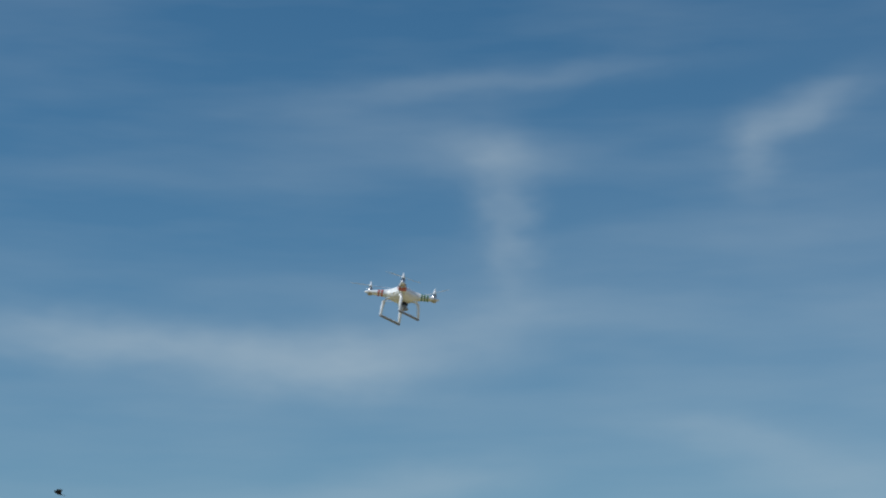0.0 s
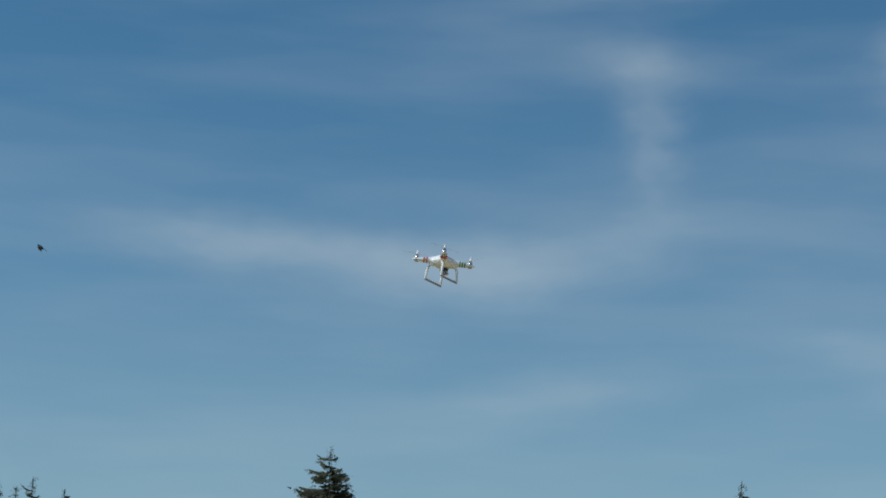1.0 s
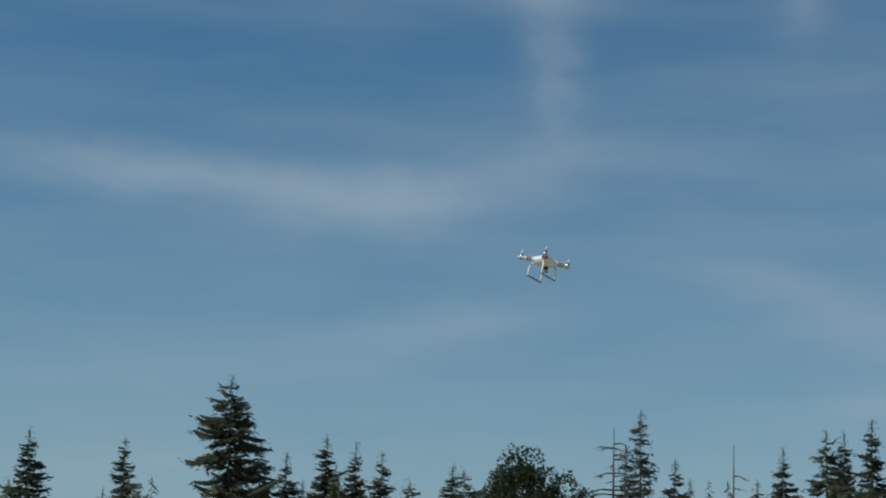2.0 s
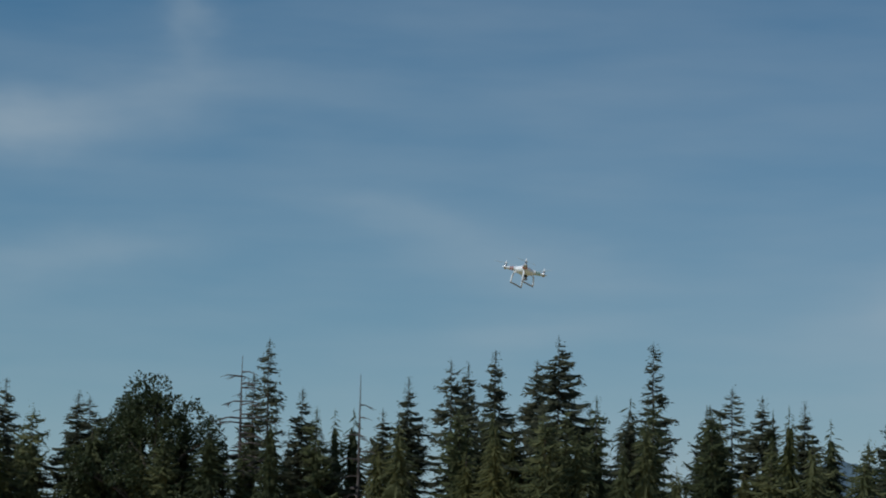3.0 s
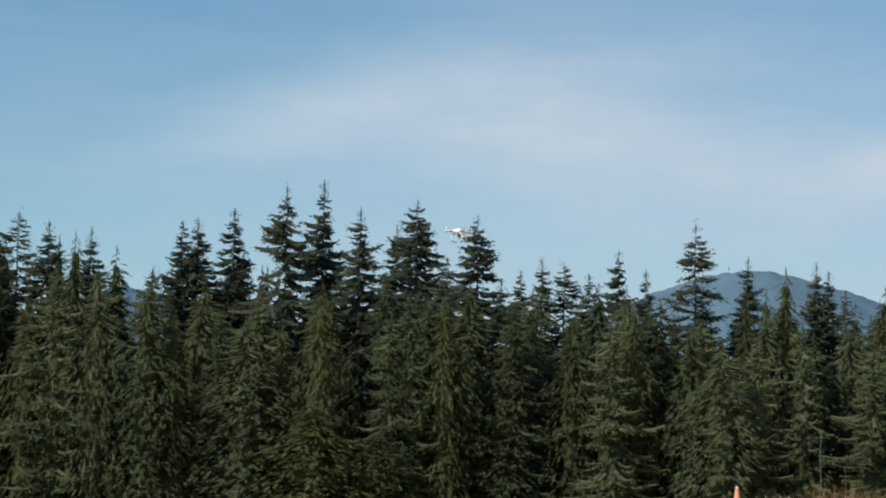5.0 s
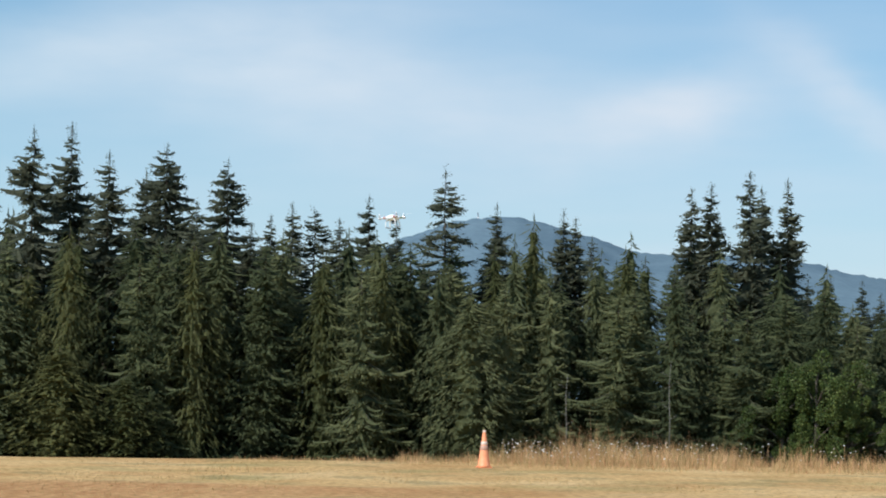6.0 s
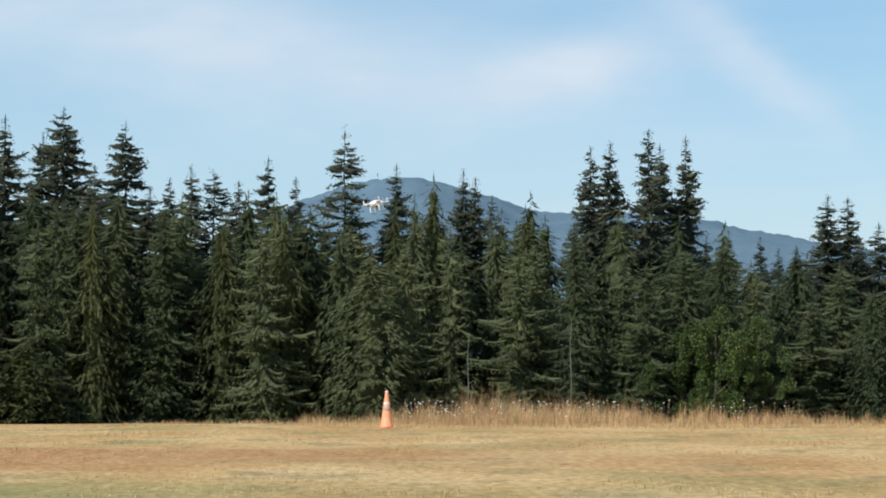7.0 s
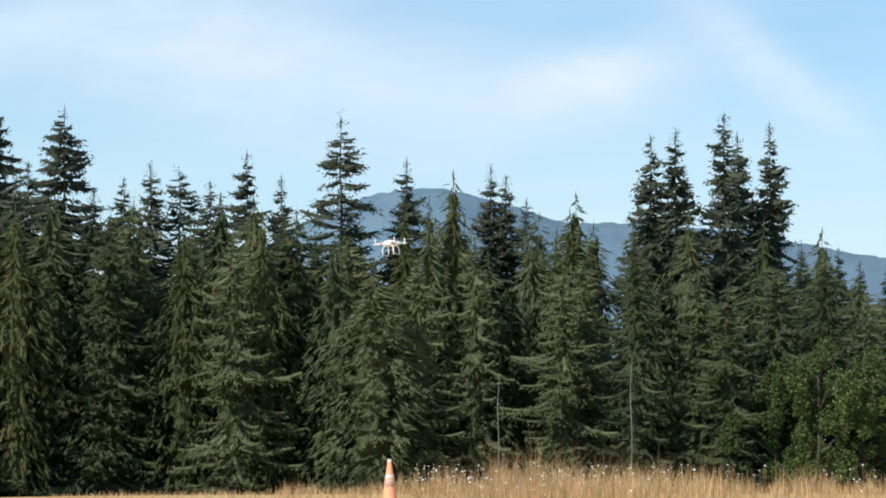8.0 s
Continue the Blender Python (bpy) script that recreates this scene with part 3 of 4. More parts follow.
TREES = {
    "fir": ("fir_tree", "tall dark green fir rising above the forest edge", [conifer(s, cap=c, slope=w * 0.9, power=p, droop=d, sparse=o, bare=0.2, gap=0.36, pad=0.58, heart=0.3, heart_top=0.68, mat=M_FIR_DARK) for s, c, w, p, d, o in ((1, 1.7, 4.0, 0.98, 0.35, 0.05), (2, 1.8, 3.6, 0.92, 0.45, 0.12), (3, 1.6, 3.5, 0.95, 0.25, 0.04), (4, 1.9, 4.5, 1.04, 0.35, 0.16), (5, 1.7, 4.0, 1.0, 0.3, 0.1), (6, 1.6, 3.3, 0.90, 0.4, 0.04), (15, 1.8, 3.9, 0.96, 0.25, 0.18), (16, 1.5, 3.2, 0.9, 0.4, 0.08))]),
    "bigfir": ("fir_tree", "broad tall dark green fir with a pointed cone-shaped crown", [conifer(s, cap=2.5, slope=6.0, power=1.0, droop=0.25, gap=0.42, sparse=o, bare=0.25, ragged=0.45, pad=0.55, heart=0.2, heart_top=0.68, mat=M_FIR_DARK) for s, o in ((9, 0.06), (10, 0.16), (17, 0.12))]),
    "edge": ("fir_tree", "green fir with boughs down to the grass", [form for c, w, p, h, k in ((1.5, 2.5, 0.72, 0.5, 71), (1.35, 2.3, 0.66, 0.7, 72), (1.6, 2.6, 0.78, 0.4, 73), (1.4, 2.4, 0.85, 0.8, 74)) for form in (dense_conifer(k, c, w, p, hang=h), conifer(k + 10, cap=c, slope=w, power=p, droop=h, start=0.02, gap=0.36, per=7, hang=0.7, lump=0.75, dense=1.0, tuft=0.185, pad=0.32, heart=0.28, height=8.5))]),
    "inner": ("fir_tree", "dark green fir standing within the closed forest", [dense_conifer(s, 1.6, 2.5, 0.8, lump=0.5, size=0.42, cover=8, height=9.5) for s in (7, 8, 18)]),
    "hemlock": ("hemlock_tree", "thin open-crowned conifer with gaps between its boughs", [conifer(s, cap=1.6, slope=3.1, power=0.82, gap=0.40, per=6, sparse=0.22, droop=0.4, ragged=0.5, bare=0.35, heart=0, mat=M_FIR_DARK) for s in (11, 12)]),
    "spindle": ("spindly_conifer", "tall spindly conifer with short tufted boughs and bare gaps", [conifer(s, cap=0.78, slope=1.25, power=0.6, gap=0.36, per=6, sparse=0.22, droop=0.25, ragged=0.6, bare=0.35, tuft=0.24, heart=0, mat=M_FIR_DARK) for s in (21, 22)]),
    "pagoda": ("open_fir_tree", "fir with wide level boughs in separate tiers", [conifer(s, cap=2.1, slope=4.0, power=0.95, gap=0.66, per=8, sparse=0.05, droop=0.12, ragged=0.3, lump=0.3, dense=1.1, bare=0.3, pad=0.5, lift=0.1, heart=0, mat=M_FIR_DARK) for s in (31, 32)]),
    "cedar": ("cedar_tree", "yellow-green cedar with dense feathery foliage", [dense_conifer(s, 1.2, 2.2, 0.75, hang=0.95, size=0.26, cover=18, mat=M_CEDAR, height=9.5) for s in (41, 42, 43)]),
    "broadleaf": ("broadleaf_tree", "dark round leafy broad-leaved tree among the conifers", [broadleaf(s, mat=M_LEAF_DARK, clumps=120, leaf=0.75, most=420) for s in (51, 52)]),
    "maple": ("broadleaf_shrub", "bright green leafy young maple before the firs", [broadleaf(s, low=1.6, clumps=60, leaf=1.1) for s in (53, 54)]),
    "snag": ("dead_tree", "dead bleached conifer with bare thin limbs", [snag(61, 0.45, 0.96, 0.22), snag(62, 0.6, 0.93, 0.5, spread=0.7)]),
}
grown = {"count": 0}


def grow(kind, x, y, height, wide=1.0):
    """Plants one tree of the kind at x, y; its foot is on the ground."""
    name, label, forms = TREES[kind]
    k = grown["count"] = grown["count"] + 1
    rng = random.Random(k * 7 + 3)
    crown, trunk, stands = forms[grown.setdefault(kind, 0) % len(forms)]
    grown[kind] += 1
    s = height / stands
    tree = tagged(new(name), label, "dead tree" if kind == "snag" else "tree", "trees of the forest edge")
    tree.location = (x, y, float(fall(math.hypot(x, y))))
    tree.rotation_euler = (0, 0, rng.uniform(0, 6.28))
    across = wide * (0.35 * s + 0.455) * rng.uniform(0.94, 1.06)
    tree.scale = (across, across, s)
    new("trunk", trunk).parent = tree
    for me in crown if kind == "snag" else [crown]:
        new(me.name.split(".")[0], me).parent = tree
    return tree


def forest_edge():
    grow("fir", -61.66, 50.81, 10.98, 1.0)
    grow("fir", -61.12, 51.20, 10.87, 1.0)
    grow("fir", -60.56, 51.62, 10.50, 1.0)
    grow("fir", -59.18, 52.61, 10.45, 1.0)
    grow("hemlock", -59.57, 51.50, 10.73, 1.0)
    grow("fir", -56.25, 52.97, 9.98, 1.0)
    grow("fir", -53.51, 54.74, 9.77, 1.0)
    grow("bigfir", -47.68, 53.42, 11.30, 1.0)
    grow("fir", -49.08, 56.55, 9.65, 1.0)
    grow("fir", -48.29, 56.99, 9.26, 1.0)
    grow("fir", -47.13, 57.62, 9.87, 1.0)
    grow("fir", -46.26, 58.07, 9.58, 1.0)
    grow("fir", -45.46, 58.48, 9.30, 1.0)
    grow("fir", -43.71, 57.82, 7.13, 1.0)
    grow("fir", -42.53, 58.39, 8.77, 1.0)
    grow("fir", -38.60, 60.14, 8.08, 1.0)
    grow("fir", -35.38, 61.42, 7.65, 1.0)
    grow("hemlock", -43.02, 59.67, 8.77, 1.0)
    grow("broadleaf", -39.83, 58.86, 9.44, 0.85)
    grow("broadleaf", -41.47, 59.63, 8.85, 0.7)
    grow("snag", -37.42, 59.88, 9.95, 1.0)
    grow("snag", -33.94, 61.22, 9.39, 1.0)
    grow("spindle", -37.81, 61.21, 9.53, 1.0)
    grow("spindle", -37.01, 60.79, 10.54, 1.0)
    grow("fir", -35.99, 61.19, 8.98, 0.9)
    grow("fir", -33.91, 62.70, 8.42, 1.0)
    grow("fir", -33.16, 62.97, 9.39, 1.0)
    grow("fir", -30.55, 63.85, 10.28, 1.0)
    grow("fir", -29.29, 64.23, 9.95, 1.0)
    grow("hemlock", -32.52, 64.66, 10.09, 1.0)
    grow("fir", -32.61, 66.09, 10.19, 0.8)
    grow("bigfir", -28.07, 63.15, 10.56, 0.9)
    grow("fir", -27.12, 63.43, 8.36, 1.0)
    grow("fir", -25.97, 63.75, 8.30, 1.0)
    grow("spindle", -25.78, 65.24, 10.52, 1.0)
    grow("hemlock", -23.65, 66.49, 9.15, 1.0)
    grow("fir", -24.09, 65.67, 8.55, 1.0)
    grow("fir", -22.52, 66.04, 8.86, 1.0)
    grow("fir", -21.27, 66.33, 8.63, 1.0)
    grow("fir", -20.45, 66.50, 7.27, 1.0)
    grow("fir", -18.55, 66.88, 8.92, 1.0)
    grow("fir", -18.09, 66.96, 9.00, 1.0)
    grow("fir", -17.00, 67.15, 9.32, 1.0)
    grow("fir", -16.70, 67.21, 8.06, 1.0)
    grow("bigfir", -15.27, 66.73, 9.95, 0.85)
    grow("fir", -14.45, 68.26, 10.33, 1.0)
    grow("fir", -13.04, 67.05, 9.34, 1.0)
    grow("fir", -12.30, 69.25, 8.99, 1.0)
    grow("fir", -10.74, 69.43, 8.03, 1.0)
    grow("bigfir", -11.34, 67.26, 9.55, 0.85)
    grow("bigfir", -9.50, 67.44, 9.19, 0.85)
    grow("fir", -8.53, 70.34, 7.74, 0.8)
    grow("fir", -7.87, 70.40, 8.09, 0.8)
    grow("fir", -6.38, 70.50, 7.66, 0.8)
    grow("fir", -5.47, 70.55, 8.43, 0.8)
    grow("fir", -4.60, 70.59, 7.78, 0.8)
    grow("hemlock", -7.24, 71.15, 8.04, 1.0)
    grow("pagoda", -2.96, 67.86, 8.93, 1.0)
    grow("fir", -1.41, 68.59, 8.02, 0.85)
    grow("fir", 0.62, 68.60, 7.82, 0.85)
    grow("fir", 0.99, 68.59, 7.59, 0.85)
    grow("cedar", -0.27, 67.20, 7.60, 1.0)
    grow("cedar", 2.46, 67.17, 6.64, 1.0)
    grow("pagoda", 1.53, 70.69, 7.18, 0.8)
    grow("cedar", 3.17, 69.95, 6.57, 1.0)
    grow("fir", 4.50, 68.75, 8.56, 0.85)
    grow("fir", 5.10, 68.72, 8.68, 0.85)
    grow("fir", 6.26, 68.65, 9.11, 0.85)
    grow("fir", 6.74, 69.96, 8.76, 0.75)
    grow("fir", 7.53, 69.92, 8.99, 0.75)
    grow("fir", 11.29, 96.79, 7.46, 0.7)
    grow("fir", 12.25, 96.70, 7.58, 0.7)
    grow("fir", 13.57, 96.56, 7.33, 0.7)
    grow("fir", 14.34, 96.47, 6.85, 0.7)
    grow("fir", 12.18, 71.38, 7.23, 1.0)
    grow("fir", 12.80, 71.31, 7.19, 1.0)
    grow("fir", 13.75, 71.18, 6.38, 1.0)
    grow("fir", 13.43, 86.02, 6.31, 0.9)
    grow("fir", 14.01, 85.95, 5.99, 0.9)
    grow("fir", 15.90, 85.71, 6.52, 0.9)
    grow("fir", 17.25, 85.51, 6.72, 0.9)
    grow("maple", 7.60, 62.90, 3.40, 0.52)
    grow("maple", 8.51, 63.32, 3.19, 0.5)
    grow("maple", 6.75, 63.46, 3.04, 0.5)
    grow("fir", -10.29, 65.70, 7.30, 1.0)
    grow("edge", -9.41, 65.33, 6.90, 1.0)
    grow("fir", -8.63, 66.44, 7.10, 1.0)
    grow("edge", -7.64, 66.06, 6.80, 0.9)
    grow("edge", -4.21, 66.87, 6.50, 0.9)
    grow("edge", -2.71, 67.45, 6.60, 0.9)
    grow("inner", -3.64, 69.40, 6.20, 1.0)


def forest_fill():
    """The closed ranks of lower trees between and before the tall ones."""
    rng = random.Random(77)
    az = -54.0
    while az < 15.5:
        r = 65.8 * (1 + 0.12 * (abs(radians(az)) / 0.85) ** 2)
        tall = 6.2 + 0.35 * min(1, max(0, 2 - az) / 4) + 1.25 * min(1, max(0, -az - 4) / 28) - 1.6 * max(0, az - 3) / 8
        tall += 0.6 * max(0, 1 - abs(az + 22) / 9)
        for off, lift, chance in ((-1.3, -0.5, 0.95), (0.8, 0.3, 1.0), (3.2, 0.4, 1.0), (6.3, 0.3, 0.9)):
            if rng.random() > chance or (off > 6 and az < -18) or (off < 0 and az < -28):
                continue
            a = radians(az + rng.uniform(-0.5, 0.5))
            q = r + off + rng.uniform(-0.8, 0.8)
            grow("inner" if off > 3 else "cedar" if rng.random() < 0.2 else "edge", q * math.sin(a), q * math.cos(a), tall + lift + rng.uniform(-1.05, 0.6), rng.uniform(0.72, 1.06))
        az += rng.uniform(0.84, 1.12)


def pale_stem(x, y, height):
    """A thin bare grey-white sapling stem before the firs."""
    stem = tagged(new("bare_sapling"), "thin pale bare sapling stem before the dark firs", "sapling", "bare saplings")
    stem.location = (x, y, float(fall(math.hypot(x, y))))
    bm = bmesh.new()
    tube(bm, [(0, 0, -0.2), (0.03, 0, height * 0.4), (0.0, 0.02, height * 0.75), (0.05, 0, height)], [0.013, 0.011, 0.008, 0.004], 6)
    part("stem", bm, M_PALE, stem)
    for k in range(5):
        bm = bmesh.new()
        z, a = height * (0.45 + 0.1 * k), 2.4 * k
        tube(bm, [(0.01, 0, z), (0.22 * math.cos(a), 0.22 * math.sin(a), z + 0.12)], [0.006, 0.003], 4)
        part("twig", bm, M_PALE, stem)


forest_edge()
forest_fill()
grow("cedar", -13.26, 61.88, 3.22, 1.5)
grow("cedar", -11.48, 62.02, 2.38, 1.3)
pale_stem(0.68, 62.72, 2.52)
pale_stem(3.52, 62.65, 2.94)


# ---- radio masts on the hill ----
def radio_mast(az, tall):
    a, r = radians(az), 2590
    mast = tagged(new("radio_mast"), "thin steel radio mast on the crest of the far hill", "radio mast", "radio masts on the hill")
    mast.location = (r * math.sin(a), r * math.cos(a), 190)
    bm = bmesh.new()
    for k in range(3):
        b = 2.094 * k
        tube(bm, [(1.4 * math.cos(b), 1.4 * math.sin(b), 0), (0.3 * math.cos(b), 0.3 * math.sin(b), tall)], [0.5, 0.34], 5)
    for z in np.arange(2, tall - 1, 2.5):
        w = 1.4 - 1.1 * z / tall
        tube(bm, [(w, 0, z), (-0.5 * w, 0.87 * w, z + 1.2), (-0.5 * w, -0.87 * w, z + 2.2)], [0.2, 0.2, 0.2], 4)
    part("lattice", bm, M_METAL, mast)
    bm = bmesh.new()
    lathe(bm, [(0.1, tall - 6), (1.3, tall - 5.6), (1.3, tall - 5.2), (0.1, tall - 4.8)], 10)
    part("dish", bm, M_SHELL, mast)


radio_mast(-1.66, 28)
radio_mast(-1.52, 22)


# ---- traffic cone ----
def traffic_cone(x, y):
    cone = tagged(new("traffic_cone"), "orange rubber traffic cone with two reflective bands on dry grass", "traffic cone")
    cone.location = (x, y, 0.0)

    def at(z):
        return 0.158 - (0.158 - 0.03) * (z - 0.03) / 0.88

    bm = bmesh.new()
    bmesh.ops.create_cube(bm, size=1, matrix=Matrix.Diagonal((0.33, 0.33, 0.03, 1)))
    bmesh.ops.translate(bm, verts=bm.verts[:], vec=(0, 0, 0.0175))
    bmesh.ops.bevel(bm, geom=bm.edges[:], offset=0.01, segments=2, affect="EDGES")
    part("base", bm, M_CONE, cone, smooth=False)
    bm = bmesh.new()
    lathe(bm, [(at(0.03) + 0.012, 0.03), (at(0.06), 0.06), (at(0.3), 0.3), (at(0.6), 0.6), (at(0.88), 0.88), (at(0.9) - 0.004, 0.905), (0.012, 0.91)], 28)
    part("body", bm, M_CONE, cone)
    for z0, z1, m, text in ((0.56, 0.63, M_BAND, "pale reflective band"), (0.43, 0.54, M_BAND_BROWN, "brownish reflective band"), (0.855, 0.905, M_BAND, "pale tip")):
        bm = bmesh.new()
        lathe(bm, [(at(z0) + 0.001, z0), (at(z0) + 0.005, z0 + 0.004), (at(z1) + 0.005, z1 - 0.004), (at(z1) + 0.001, z1)], 28)
        part("reflective_band", bm, m, cone, text)
    cone.rotation_euler = (0, 0, radians(20))


traffic_cone(-1.355, 54.58)


# ---- grass and flowers ----
def blades(name, label, count, place, low, high, width, mat, bend, seed):
    """Tapered bent blades, two segments each, in one mesh."""
    rng = np.random.default_rng(seed)
    pts = place(rng, count)
    n = len(pts)
    r = np.hypot(pts[:, 0], pts[:, 1])
    h = rng.uniform(low, high, n) * pts[:, 2]
    a, lean = rng.uniform(0, 6.28, n), rng.normal(0, bend, n)
    base = np.stack([pts[:, 0], pts[:, 1], fall(r) - 0.01], 1)
    side = np.stack([np.cos(a), np.sin(a), 0 * a], 1) * (width * rng.uniform(0.6, 1.3, n))[:, None]
    b = rng.uniform(0, 6.28, n)
    push = np.stack([np.cos(b), np.sin(b), 0 * b], 1) * (lean * h)[:, None]
    up = np.array([0, 0, 1.0])[None] * h[:, None]
    v = np.stack([base - side, base + side, base + push * 0.35 + up * 0.55 - side * 0.7, base + push * 0.35 + up * 0.55 + side * 0.7, base + push + up * 0.97], 1).reshape(-1, 3)
    f = (np.arange(n)[:, None] * 5)
    quads = (f + np.array([[0, 1, 3, 2]])).tolist()
    tris = (f + np.array([[2, 3, 4]])).tolist()
    ob = new(name, mesh_of(name, v.tolist(), quads + tris, [mat]))
    tagged(ob, label, "grass", kind="stuff")
    return base + push + up


def rough_strip(rng, n):
    """Unmown grass along the far edge of the field, thickest beyond the cone; some stalks far taller than the rest."""
    az = rng.uniform(-8.0, 15, n)
    thick = np.interp(az, [-8, -4, -2.4, -1.5, -1.0, -0.4, 0.6, 2, 5, 9, 15], [0.12, 0.2, 0.36, 0.42, 0.68, 0.84, 0.86, 0.8, 0.64, 0.5, 0.5])
    clump = np.array([noise.noise((a * 1.3, 0.5, 2)) + 0.6 * noise.noise((a * 4.1, 3, 4)) for a in az])
    thick = np.clip(thick * (1 + 0.55 * clump), 0.08, 1.2)
    r = 54.3 + 8.6 * rng.random(n) ** 0.9 + np.interp(az, [-8, -1.5, 0.5, 6, 15], [1.2, 1.0, 0.2, 0.4, 0.7])
    keep = rng.random(n) < np.clip(thick + 0.1, 0, 1)
    a = np.radians(az)
    tall = thick * (0.35 + 0.85 * rng.beta(1.6, 2.6, n)) * np.interp(r, [54.3, 56.2, 58.5], [0.08, 0.3, 1.0])
    return np.stack([r * np.sin(a), r * np.cos(a), tall], 1)[keep]


def turf(rng, n):
    az = np.radians(rng.uniform(-14, 15, n))
    r = 17 + 42 * rng.random(n) ** 0.8
    x, y = r * np.sin(az), r * np.cos(az)
    tall = np.array([1 + 3.5 * max(0.0, noise.noise((p * 0.5, q * 0.35, 11)) - 0.22) * 2 for p, q in zip(x, y)])
    return np.stack([x, y, tall], 1)


blades("tall_dry_grass", "tall straw-coloured unmown grass along the field edge", 30000, rough_strip, 0.55, 1.05, 0.0045, M_STRAW, 0.4, 5)
blades("seeding_grass", "sparse tall brown seeding grass stalks", 4800, rough_strip, 0.9, 1.5, 0.004, M_SEED, 0.35, 15)
blades("mown_grass", "short dry mown grass of the field", 24000, turf, 0.012, 0.035, 0.007, M_TURF, 0.9, 6)


def flowers(count):
    """White flat-topped blossoms on thin stalks in the tall grass."""
    rng = np.random.default_rng(9)
    bm_stalk, bm_head = bmesh.new(), bmesh.new()
    for i in range(count):
        az = radians(abs(rng.normal(0, 2.6)) - 1.0 if i % 3 else rng.uniform(-1.0, 9))
        r, h = rng.uniform(56.0, 62.5), rng.uniform(0.16, 0.62)
        x, y = r * math.sin(az), r * math.cos(az)
        z = float(fall(r))
        dx, dy = rng.normal(0, 0.05), rng.normal(0, 0.05)
        tube(bm_stalk, [(x, y, z - 0.02), (x + dx, y + dy, z + h)], [0.003, 0.002], 3)
        s = rng.uniform(0.008, 0.026)
        m = Matrix.Translation((x + dx, y + dy, z + h + 0.008)) @ Euler((rng.normal(0, 0.35), rng.normal(0, 0.35), 0)).to_matrix().to_4x4() @ Matrix.Diagonal((s, s, s * 0.45, 1))
        bmesh.ops.create_icosphere(bm_head, subdivisions=1, radius=1, matrix=m)
    bed = tagged(new("wildflowers"), "white umbel wildflowers scattered through the dry tall grass", "flowers", kind="stuff")
    part("stalks", bm_stalk, M_STRAW, bed)
    part("blossoms", bm_head, M_BLOOM, bed, "white flat-topped blossoms")


flowers(300)


